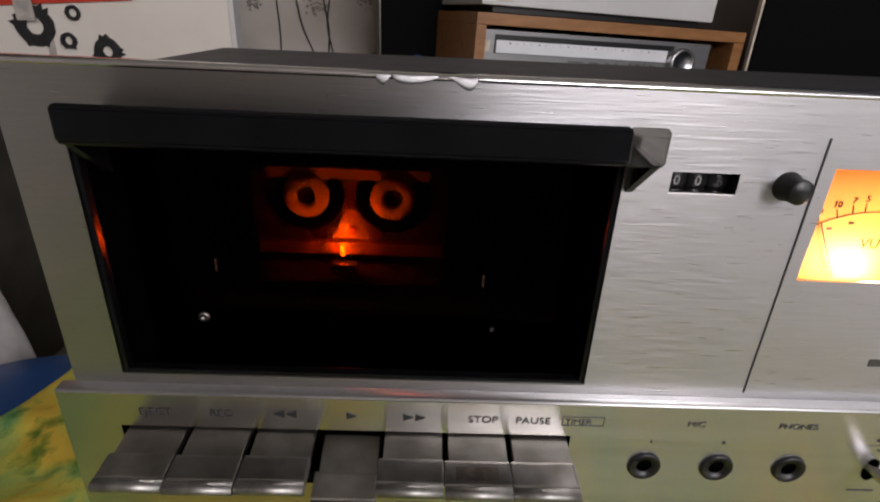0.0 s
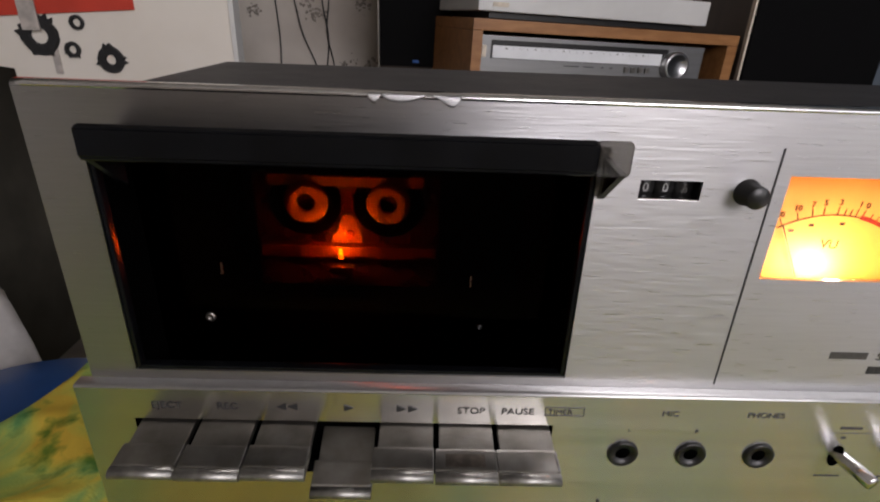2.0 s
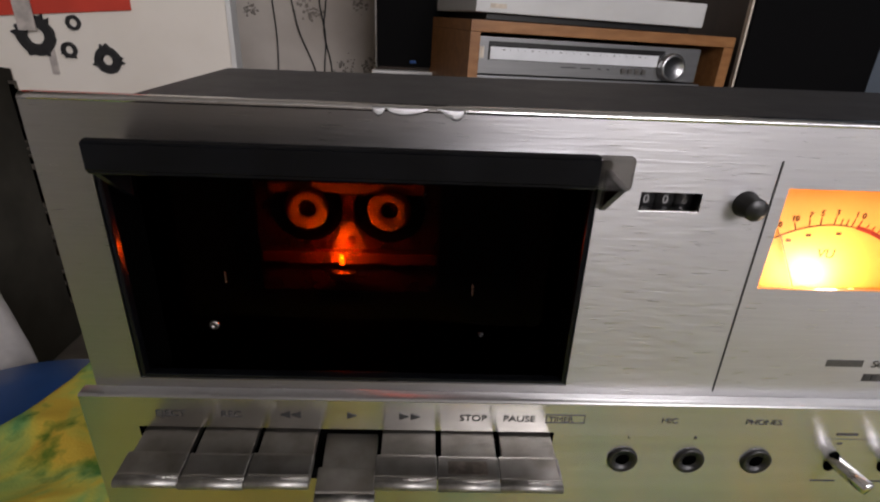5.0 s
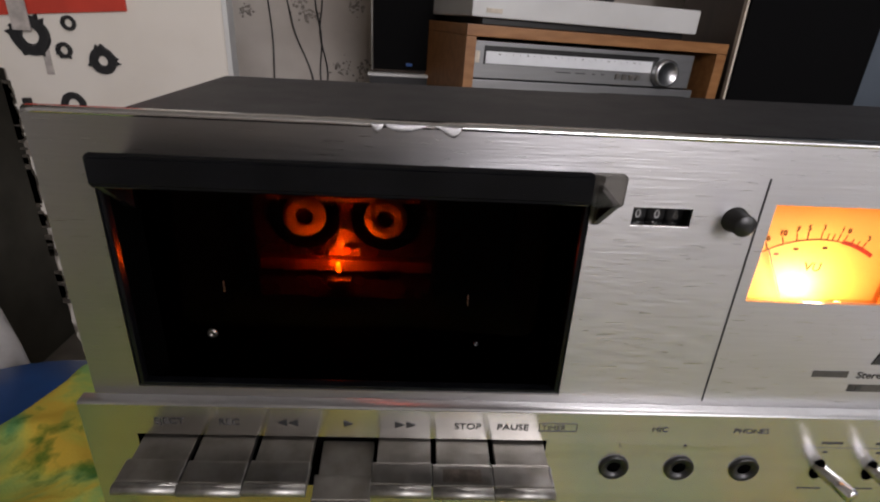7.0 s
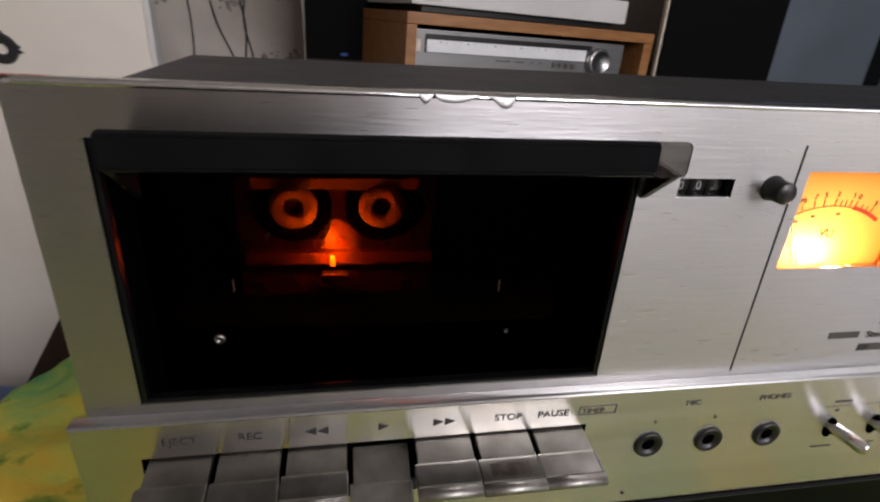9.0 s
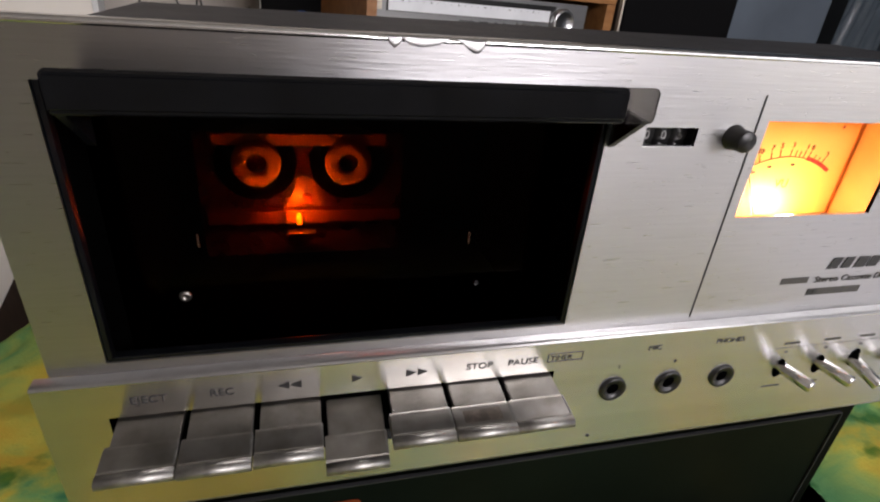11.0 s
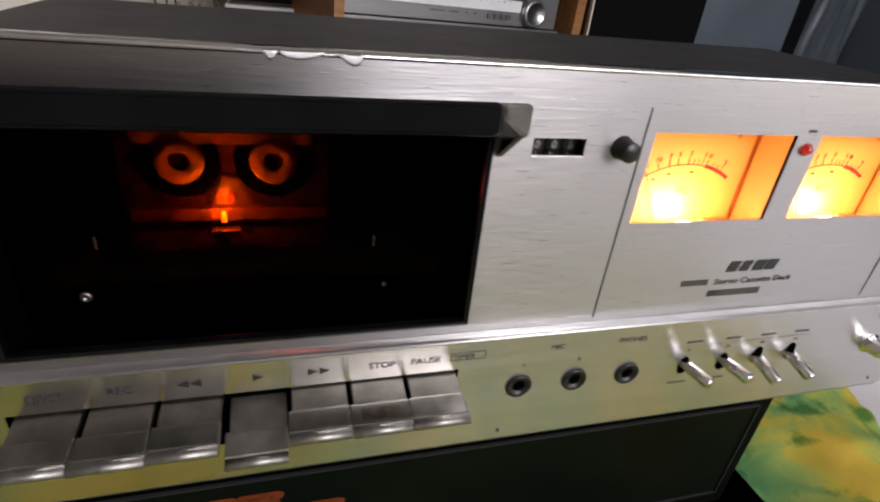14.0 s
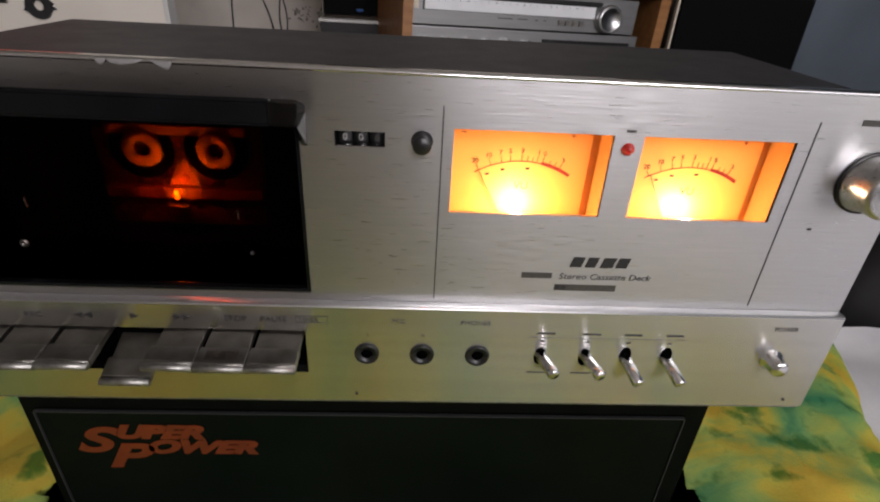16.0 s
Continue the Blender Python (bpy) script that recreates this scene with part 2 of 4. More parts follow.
def lathe(profile, m, seg=32):
    """Turns (radius, height) pairs round the z axis, then moves the result by m."""
    bm = bmesh.new()
    rings = []
    for r, h in profile:
        if r < 1e-6:
            rings.append([bm.verts.new((0, 0, h))])
        else:
            rings.append([bm.verts.new((r * math.cos(2 * math.pi * i / seg), r * math.sin(2 * math.pi * i / seg), h)) for i in range(seg)])
    for a, b in zip(rings, rings[1:]):
        for i in range(seg):
            j = (i + 1) % seg
            if len(a) == 1 and len(b) == 1:
                continue
            if len(a) == 1:
                bm.faces.new((a[0], b[i], b[j]))
            elif len(b) == 1:
                bm.faces.new((a[i], a[j], b[0]))
            else:
                bm.faces.new((a[i], a[j], b[j], b[i]))
    bm.transform(m)
    return bm


def out(x, y, z, down=0.0, side=0.0):
    """A pose whose z axis points out of the front panel, towards the viewer."""
    return pose(x, y, z, 90 + down, 0, side)


def plate(xs, zs, holes, y0, y1):
    """A plate with rectangular holes through it; xs, zs: its outer limits."""
    gx = sorted({*xs, *[h[0] for h in holes], *[h[1] for h in holes]})
    gz = sorted({*zs, *[h[2] for h in holes], *[h[3] for h in holes]})
    bm = bmesh.new()
    vs = {}

    def v(i, j, y):
        if (i, j, y) not in vs:
            vs[i, j, y] = bm.verts.new((gx[i], y, gz[j]))
        return vs[i, j, y]

    def solid(i, j):
        if not (0 <= i < len(gx) - 1 and 0 <= j < len(gz) - 1):
            return False
        cx, cz = (gx[i] + gx[i + 1]) / 2, (gz[j] + gz[j + 1]) / 2
        return not any(h[0] < cx < h[1] and h[2] < cz < h[3] for h in holes)

    for i in range(len(gx) - 1):
        for j in range(len(gz) - 1):
            if not solid(i, j):
                continue
            for y in (y0, y1):
                bm.faces.new((v(i, j, y), v(i + 1, j, y), v(i + 1, j + 1, y), v(i, j + 1, y)))
            for di, dj, a, b in ((-1, 0, (i, j), (i, j + 1)), (1, 0, (i + 1, j), (i + 1, j + 1)), (0, -1, (i, j), (i + 1, j)), (0, 1, (i, j + 1), (i + 1, j + 1))):
                if not solid(i + di, j + dj):
                    bm.faces.new((v(*a, y0), v(*b, y0), v(*b, y1), v(*a, y1)))
    return bm


def lettering(name, body, x, y, z, size, material, parent, shear=0.0, width=1.0, align="LEFT", label="", offset=0.0):
    cu = bpy.data.curves.new(name, "FONT")
    cu.body, cu.size, cu.shear, cu.align_x, cu.extrude, cu.offset = body, size, shear, align, 0.00012, offset
    tmp = new("tmp", cu)
    bpy.context.view_layer.update()
    me = bpy.data.meshes.new_from_object(tmp.evaluated_get(bpy.context.evaluated_depsgraph_get()))
    bpy.data.objects.remove(tmp)
    bpy.data.curves.remove(cu)
    bm = bmesh.new()
    bm.from_mesh(me)
    bpy.data.meshes.remove(me)
    bm.transform(pose(x, y, z, 90) @ Matrix.Diagonal((width, 1, 1, 1)))
    return part(name, bm, material, parent, label)


def arrow(x, y, z, w, h, sign):
    bm = bmesh.new()
    a = [bm.verts.new(p) for p in ((x - sign * w / 2, y, z - h / 2), (x - sign * w / 2, y, z + h / 2), (x + sign * w / 2, y, z))]
    f = bm.faces.new(a)
    r = bmesh.ops.extrude_face_region(bm, geom=[f])
    for vv in r["geom"]:
        if isinstance(vv, bmesh.types.BMVert):
            vv.co.y += 0.0003
    return bm


def tube(name, pts, r, material, parent, label="", seg=8):
    bm = bmesh.new()
    rings = []
    P = [Vector(p) for p in pts]
    for i, p in enumerate(P):
        d = (P[min(i + 1, len(P) - 1)] - P[max(i - 1, 0)]).normalized()
        a = d.orthogonal().normalized() if i == 0 else (a - d * a.dot(d)).normalized()
        b = d.cross(a)
        rings.append([bm.verts.new(p + r * (math.cos(k * 2 * math.pi / seg) * a + math.sin(k * 2 * math.pi / seg) * b)) for k in range(seg)])
    for ra, rb in zip(rings, rings[1:]):
        for k in range(seg):
            bm.faces.new((ra[k], ra[(k + 1) % seg], rb[(k + 1) % seg], rb[k]))
    bm.faces.new(rings[0])
    bm.faces.new(rings[-1])
    if parent is None:
        return mesh_object(name, bm, material, True)
    return part(name, bm, material, parent, label, True)


def structure(name, bm, material, label, category):
    return tagged(mesh_object(name, bm, material), label, category, kind="structure")


# ---- the room ----
T = 0.12
structure("floor", box(XW - T, XE + T, YS - T, YN + T, FLOOR - 0.1, FLOOR), M_FLOOR, "worn grey-brown stone-tiled floor of the room", "floor")
structure("ceiling", box(XW - T, XE + T, YS - T, YN + T, CEIL, CEIL + 0.1), M_CEIL, "plain off-white painted ceiling", "ceiling")
structure("wall_north", box(XW - T, XE + T, YN, YN + T, FLOOR, CEIL), M_WALL, "cream plaster wall with dark damp stains", "wall")
# unseen wall, split off in lighter grey to brighten the panel reflection
structure("wall_west", box(XW - T, XW, YS, 0.1, FLOOR, CEIL), M_PLASTER, "unseen grey wall, lighter so the front panel reflects more", "wall")
# shade at this end of the room is put into the wall colour
structure("wall_northwest", box(XW - T, XW, 0.1, YN, FLOOR, CEIL), M_WALLSHADE, "olive-grey wall with its shade put into the dark colour", "wall")


def wall_with_window(name, m, half, z0, z1, material, label):
    """A wall in the x-z plane of m from -half to half, with one window opening."""
    wx0, wx1, wz0, wz1 = z0
    bm = plate((-half, half), (FLOOR, CEIL), [(wx0, wx1, wz0, wz1)], 0.0, T)
    bm.transform(m)
    return structure(name, bm, material, label, "wall")


wall_with_window("wall_east", pose(XE, (YS + YN) / 2, 0, 0, 0, -90), (YN - YS) / 2, (0.30, 1.40, 0.0, 1.10), None, M_SLATE, "slate-blue painted wall with a bright window")
wall_with_window("wall_south", pose((XW + XE) / 2, YS, 0, 0, 0, 180), (XE - XW) / 2 + T, (-1.245, -0.145, 0.50, 1.50), None, M_WALL, "cream plaster wall with a bright window")

# ---- table with the printed cloth ----


def cloth_sheet():
    bm = bmesh.new()
    nx, ny = 150, 120
    y0, y1 = -0.36, 0.40
    grid = []
    for j in range(ny + 1):
        row = []
        for i in range(nx + 1):
            y = y0 + (y1 - y0) * j / ny
            x0, x1 = -0.458 + 0.36 * (max(y, -0.1) - 0.19), 0.372 + 0.39 * max(0.0, y - 0.05)
            x = x0 + (x1 - x0) * i / nx
            p = Vector((x * 7, y * 7, 0.3))
            q = Vector((x * 19 + y * 8, y * 12 - x * 6, 1.7))
            h = 0.012 * noise.noise(p) + 0.0060 * (1 - abs(noise.noise(q)) * 2.4) + 0.0022 * (1 - abs(noise.noise(q * 2.3)) * 2.0)
            if -0.26 < x < 0.21 and 0.0 < y < 0.33:
                h = -0.004
            edge = min(i, nx - i, ny - j, j)
            drop = 0.0
            if edge < 3:
                drop = (0.006, 0.001, 0.0)[edge]
            row.append(bm.verts.new((x + 0.012 * noise.noise(Vector((y * 9, x, 4))), y + 0.01 * noise.noise(Vector((x * 9, y, 8))), TABLE + 0.006 + h - drop)))
        grid.append(row)
    for j in range(ny):
        for i in range(nx):
            bm.faces.new((grid[j][i], grid[j][i + 1], grid[j + 1][i + 1], grid[j + 1][i]))
    bmesh.ops.solidify(bm, geom=bm.faces, thickness=0.0015)
    return bm


table = thing("table", 0, 0, FLOOR, "low wooden table under a printed cloth", "table")
part("tabletop", box(-0.37, 0.362, -0.34, 0.38, TABLE - 0.045, TABLE - 0.018, 0.004), M_SPKWOOD, table)
for lx in (-0.34, 0.332):
    for ly in (-0.30, 0.34):
        part("leg", box(lx - 0.025, lx + 0.025, ly - 0.025, ly + 0.025, FLOOR, TABLE - 0.045, 0.003), M_SPKWOOD, table)
tagged(mesh_object("tablecloth", cloth_sheet(), M_CLOTH, True), "crumpled green and yellow printed cotton cloth on the table", "tablecloth")

# ---- the speaker box that carries the deck ----
BXL, BXR, BY, BZ = -0.2335, 0.1735, 0.026, -0.0745
box_speaker = thing("speaker_box", -0.03, 0.15, TABLE + 0.002, "black vinyl speaker box with orange lettering under the deck", "speaker")
part("cabinet", box(BXL, BXR, BY, 0.29, TABLE + 0.002, BZ, 0.002), M_BOX, box_speaker)
part("front_grille", box(BXL + 0.0085, BXR - 0.0145, BY - 0.003, BY - 0.0005, TABLE + 0.02, BZ - 0.0275, 0.001), M_GRILLE, box_speaker, "smoky dark front grille")
# thin pale trim round the grille
zt, zb, xl, xr, ty = BZ - 0.027, TABLE + 0.02, BXL + 0.009, BXR - 0.0148, BY - 0.0042
for a in ((xl, xr, zt - 0.0006, zt), (xl, xr, zb, zb + 0.0006), (xl, xl + 0.0006, zb, zt), (xr - 0.0006, xr, zb, zt)):
    part("trim", box(a[0], a[1], ty, ty + 0.002, a[2], a[3]), M_COVER, box_speaker, "thin pale trim line")
for body, tx, tz, ts in (("S", -0.2085, -0.1345, 0.0285), ("UPER", -0.184, -0.1228, 0.0145), ("P", -0.1935, -0.1480, 0.0285), ("OWER", -0.168, -0.1352, 0.0145)):
    lettering("lettering", body, tx, BY - 0.0036, tz, ts, M_ORANGE, box_speaker, shear=0.35, width=1.5, label="slanted orange lettering", offset=0.0010)

# ---- the cassette deck ----
deck = thing("cassette_deck", -0.012, 0.08, BZ, "silver cassette deck with glowing meters on a speaker box", "cassette deck")
XL, XR, ZT, ZS, ZB = -0.2290, 0.1980, 0.0976, -0.0043, -0.0622
YF = -0.0051
WIN = (-0.2125, -0.0562, -0.0007, 0.0850)
CNT = (-0.0424, -0.0226, 0.0691, 0.0755)
VU1, VU2 = (0.0046, 0.0690, 0.0421, 0.0781), (0.0813, 0.1448, 0.0421, 0.0781)
panel = part("front_panel", plate((XL, XR), (ZS, ZT), [WIN, CNT, VU1, VU2], 0.0, 0.0016), M_PANEL, deck, "brushed aluminium front panel")
# rounded lip along the top of the panel
lip = bmesh.new()
N = 120
prev = None
for i in range(N + 1):
    x = XL + (XR - XL) * i / N
    d = 0.0
    if -0.131 < x < -0.098:
        d = 0.0004 * max(0.0, noise.noise(Vector((x * 160, 0, 2.0))) + 0.25)
    ring = [lip.verts.new(p) for p in ((x, 0.0 - 0.0002, ZT), (x, 0.0004 + d * 0.3, ZT + 0.0012 - d), (x, 0.0016, ZT + 0.0018 - d), (x, 0.0040, ZT + 0.0018), (x, 0.0040, ZT))]
    if prev:
        for k in range(5):
            lip.faces.new((prev[k], prev[(k + 1) % 5], ring[(k + 1) % 5], ring[k]))
    else:
        lip.faces.new(ring)
    prev = ring
lip.faces.new(prev)
part("panel_lip", lip, M_CHROME, panel, "bright rounded top edge, dented", True)
# dented flakes of bare metal in the top edge
for cx, w, hgt, peak in ((-0.1252, 0.0042, 0.0013, 0.5), (-0.1165, 0.0135, 0.0010, 0.4), (-0.1040, 0.0088, 0.0021, 0.7)):
    bm = bmesh.new()
    k = 17
    rows_ = []
    for q in range(6):
        g = q / 5
        row = []
        for i in range(k):
            e = i / (k - 1)
            f = math.sin(math.pi * (e ** (math.log(0.5) / math.log(peak)))) ** 0.8
            row.append(bm.verts.new((cx + w * (e - 0.5), -0.0002 - 0.0004 * f * math.sin(math.pi * g * 0.6), ZT + 0.0013 - (0.0013 + hgt) * g * (0.08 + 0.92 * f))))
        rows_.append(row)
    for ra, rb in zip(rows_, rows_[1:]):
        for i in range(k - 1):
            bm.faces.new((ra[i], ra[i + 1], rb[i + 1], rb[i]))
    bmesh.ops.solidify(bm, geom=bm.faces, thickness=0.0002)
    part("dent", bm, M_BARE, panel, "bright dented bare metal", True)

# lower panel stands proud, with a rounded ledge above it
KEYSLOT = (-0.2140, -0.0594, -0.0440, -0.0187)
lower = part("lower_panel", plate((XL - 0.0040, XR), (ZB, ZS - 0.0012), [KEYSLOT], YF, 0.0), M_LOWER, deck, "satin aluminium control panel")
led_ = bmesh.new()
prof = [(-0.0001, ZS)] + [(YF + 0.0012 - 0.0012 * math.sin(a), ZS - 0.0012 + 0.0011 * math.cos(a)) for a in [i * math.pi / 12 for i in range(7)]] + [(-0.0001, ZS - 0.0012)]
ends = [[led_.verts.new((x, y, z)) for y, z in prof] for x in (XL - 0.0040, XR)]
for i in range(len(prof)):
    j = (i + 1) % len(prof)
    led_.faces.new((ends[0][i], ends[0][j], ends[1][j], ends[1][i]))
led_.faces.new(ends[0])
led_.faces.new(ends[1])
part("ledge", led_, M_LEDGE, deck, "bright polished ledge", True)
part("bottom_lip", box(XL + 0.004, XR - 0.002, YF + 0.0002, 0.01, ZB - 0.0012, ZB, 0.0004), M_KEYEDGE, deck)

# cover behind the panel
cov = plate((-0.2220, 0.1935), (-0.056, 0.0920), [], 0.138, 0.153)
part("cover_back", cov, M_COVER, deck)
part("cover_top", box(-0.2220, 0.1935, 0.0042, 0.1528, 0.0906, 0.0926, 0.0008), M_COVER, deck, "dark grey painted steel cover")
part("cover_side", box(-0.2240, -0.2220, 0.0042, 0.153, -0.056, 0.0916, 0.0006), M_COVER, deck)
part("cover_side", box(0.1935, 0.1955, 0.0042, 0.153, -0.056, 0.0916, 0.0006), M_COVER, deck)
part("base_plate", box(-0.2220, 0.1935, 0.0042, 0.153, -0.0585, -0.0565), M_COVER, deck)
for fx in (-0.185, 0.150):
    for fy in (0.05, 0.14):
        part("foot", lathe([(0, 0), (0.010, 0), (0.0095, 0.0145), (0.0085, 0.0155), (0, 0.0155)], pose(fx, fy, BZ)), M_BLACK, deck, "black rubber foot", True)
for sx, sy in ((-0.150, 0.07), (-0.005, 0.095)):
    part("scratch", box(sx - 0.0025, sx + 0.0025, sy, sy + 0.0006, 0.0925, 0.0927), M_INKSOFT, deck, "pale scratch in the paint")

# engraved division lines
for lx, w in ((0.0, 0.00026), (0.151, 0.00022)):
    part("groove", box(lx - w, lx + w, -0.00025, 0.0, -0.0020, 0.0868), M_INK, panel, "thin engraved dark line")

# ---- cassette compartment ----
x0, x1, z0, z1 = WIN
D = 0.128
# walls are near-black, so the lamp inside leaves them dark
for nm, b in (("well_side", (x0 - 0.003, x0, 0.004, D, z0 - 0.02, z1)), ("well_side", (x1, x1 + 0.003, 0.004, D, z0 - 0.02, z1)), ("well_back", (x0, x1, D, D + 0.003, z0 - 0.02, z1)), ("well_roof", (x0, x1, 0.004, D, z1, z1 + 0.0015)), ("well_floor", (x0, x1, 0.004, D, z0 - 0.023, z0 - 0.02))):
    part(nm, box(*b), M_DARK, deck, "black cassette compartment, kept dark by its near-black colour")
# glossy frame inside the opening
for b in ((x0, x0 + 0.0018, 0.0006, 0.004, z0, z1), (x1 - 0.0018, x1, 0.0006, 0.004, z0, z1), (x0 + 0.0018, x1 - 0.0018, 0.0006, 0.004, z0, z0 + 0.0016)):
    part("door_frame", box(*b, 0.0005), M_VISOR, deck, "glossy black door frame")
# near-black strips added so no light shows on the frame sides
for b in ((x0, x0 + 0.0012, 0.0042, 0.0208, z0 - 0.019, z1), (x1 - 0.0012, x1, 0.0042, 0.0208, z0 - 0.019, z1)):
    part("added_liner", box(*b), M_DARK, deck, "added black liner that keeps the frame sides dark")
# smoked amber pane of the cassette door
part("cassette_door", box(x0 + 0.0002, x1 - 0.0002, 0.0212, 0.0218, z0 - 0.019, z1 - 0.0002), M_SMOKE, deck, "dark smoked amber door pane")
for sx, sz in ((-0.1915, 0.0102), (-0.0870, 0.0085)):
    part("screw", lathe([(r_ * (1.0 if sx < -0.1 else 0.5), h_) for r_, h_ in ((0, 0.0), (0.0021, 0.0), (0.0019, 0.0008), (0.0009, 0.0011), (0.0006, 0.0004), (0, 0.0004))], out(sx, 0.0195, sz)), M_KEY if sx < -0.1 else M_BLACK, deck, "small steel screw", True)
for sx, tz in ((-0.1850, 0.0310), (-0.0915, 0.0280)):
    part("guide_rail", box(sx - 0.0003, sx + 0.0003, 0.0200, 0.0206, tz - 0.0025, tz + 0.0022), M_SHELL, deck, "thin steel edge")

# visor over the opening
vx0, vx1 = -0.2034, -0.0528
vis = bmesh.new()
vp = [(-0.0002, 0.0856), (-0.0155, 0.0906), (-0.0174, 0.0898), (-0.0174, 0.0816), (-0.0160, 0.0803), (-0.0125, 0.0808), (-0.0002, 0.0823)]
ea = [[vis.verts.new((x, y, z)) for y, z in vp] for x in (vx0, vx1 - 0.0095)]
for i in range(len(vp)):
    j = (i + 1) % len(vp)
    vis.faces.new((ea[0][i], ea[0][j], ea[1][j], ea[1][i]))
vis.faces.new(ea[0])
vis.faces.new(ea[1])
bmesh.ops.bevel(vis, geom=list(vis.edges), offset=0.0006, segments=2, affect="EDGES")
visor = part("visor", vis, M_VISOR, deck, "smoked black plastic visor")
ve = bmesh.new()
ea = [[ve.verts.new((x, y, z)) for y, z in vp] for x in (vx1 - 0.0095, vx1)]
for i in range(len(vp)):
    j = (i + 1) % len(vp)
    ve.faces.new((ea[0][i], ea[0][j], ea[1][j], ea[1][i]))
ve.faces.new(ea[0])
ve.faces.new(ea[1])
bmesh.ops.bevel(ve, geom=list(ve.edges), offset=0.0006, segments=2, affect="EDGES")
part("visor_end", ve, M_VISOREND, visor, "translucent smoky end of the visor")
for cx in (vx0 + 0.0004, vx1 - 0.0024):
    bm = bmesh.new()
    pts = [(-0.0002, 0.0823), (-0.0158, 0.0810), (-0.0002, 0.0690)]
    a = [bm.verts.new((cx, y, z)) for y, z in pts]
    b = [bm.verts.new((cx + 0.002, y, z)) for y, z in pts]
    bm.faces.new(a)
    bm.faces.new(b)
    for i in range(3):
        bm.faces.new((a[i], a[(i + 1) % 3], b[(i + 1) % 3], b[i]))
    part("cheek", bm, M_VISOR, visor, "small triangular side cheek")

# the cassette, upright at the back of the compartment
HX0, HX1, HZ, HY = -0.1722, -0.1290, 0.0290, 0.1030
CX = (HX0 + HX1) / 2
tape = thing("cassette_tape", CX, HY + 0.006, z0 - 0.02, "smoked plastic cassette tape in the deck, lit amber", "cassette tape")
part("shell", box(CX - 0.049, CX + 0.049, HY + 0.002, HY + 0.012, -0.0205, 0.0440, 0.0012), M_SHELL, tape, "smoked amber cassette shell")
part("label_strip", box(CX - 0.0405, CX + 0.0395, HY + 0.0008, HY + 0.0018, 0.0377, 0.0433, 0.0003), M_LABEL, tape, "paper label edge lit orange")
for hx in (HX0, HX1):
    part("tape_pack", lathe([(0.0118, 0), (0.0185, 0), (0.0185, 0.0006), (0.0118, 0.0006)], out(hx, HY + 0.0018, HZ), 48), M_DARK, tape, "dark wound tape", True)
    part("hub", lathe([(0.0048, 0.0), (0.0048, 0.0016), (0.0055, 0.0022), (0.0108, 0.0022), (0.0114, 0.0014), (0.0114, 0.0)], out(hx, HY + 0.0020, HZ), 40), M_HUB, tape, "white plastic tape hub", True)
    for k in range(6):
        a = math.radians(60 * k + 20)
        part("hub_tooth", box(-0.0006, 0.0006, 0.0030, 0.0050, 0, 0.0014, m=out(hx, HY + 0.0020, HZ) @ Matrix.Rotation(a, 4, "Z")), M_SHELL, tape)
bm = bmesh.new()
tz = [(0.0220, 0.0030), (0.0145, 0.0055), (0.0060, 0.0100), (0.0000, 0.0130)]
fa = [bm.verts.new((CX + s * w, HY + 0.0014, z)) for s in (-1,) for z, w in tz] + [bm.verts.new((CX + w, HY + 0.0014, z)) for z, w in reversed(tz)]
f = bm.faces.new(fa)
r = bmesh.ops.extrude_face_region(bm, geom=[f])
for v in r["geom"]:
    if isinstance(v, bmesh.types.BMVert):
        v.co.y += 0.0008
part("window", bm, M_SHELL3, tape, "central window of the shell, lamp glow put into pale amber")
bm = bmesh.new()
fa = [bm.verts.new(p) for p in ((CX - 0.0045, HY + 0.0014, 0.0365), (CX + 0.0045, HY + 0.0014, 0.0365), (CX + 0.0008, HY + 0.0014, 0.0310), (CX - 0.0008, HY + 0.0014, 0.0310))]
f = bm.faces.new(fa)
r = bmesh.ops.extrude_face_region(bm, geom=[f])
for v in r["geom"]:
    if isinstance(v, bmesh.types.BMVert):
        v.co.y += 0.0008
part("upper_window", bm, M_SHELL2, tape, "small tapered window between the hubs")
# lower edge takes the paler amber for its lamp glow
part("head_edge", box(CX - 0.0455, CX + 0.0475, HY - 0.0040, HY + 0.0016, -0.0005, 0.0063, 0.0008), M_SHELL2, tape, "thick lower edge of the shell")
for sx in (-0.026, -0.0235, 0.017, -0.009, 0.011, 0.034):
    part("pin", lathe([(0, 0), (0.0006, 0), (0.0006, 0.002), (0.0003, 0.0026), (0, 0.0026)], out(CX + sx, HY - 0.004, 0.0031 - 0.002 * (sx > 0))), M_CHROME, tape, "tiny steel guide pin", True)
part("pressure_pad", lathe([(0, 0), (0.0024, 0), (0.0024, 0.0015), (0.0012, 0.0022), (0, 0.0022)], out(CX + 0.001, HY + 0.0010, 0.0115)), M_RED, tape, "small round felt pad", True)
well_lamp = part("lamp_bulb", lathe([(0, -0.0034), (0.0011, -0.003), (0.0013, 0.0), (0.0011, 0.002), (0, 0.0028)], pose(CX - 0.0032, HY - 0.0062, 0.0033)), M_BULB, deck, "glowing amber lamp bulb", True)
part("lamp_holder", box(CX - 0.009, CX + 0.004, HY - 0.0105, HY - 0.0045, -0.0070, -0.0030, 0.0006), M_KEY, deck, "small metal lamp holder")
lamp("well_light", "POINT", pose(CX - 0.0032, HY - 0.0100, 0.0075), 0.17, (1.0, 0.55, 0.20), 0.0012)

# ---- VU meters ----


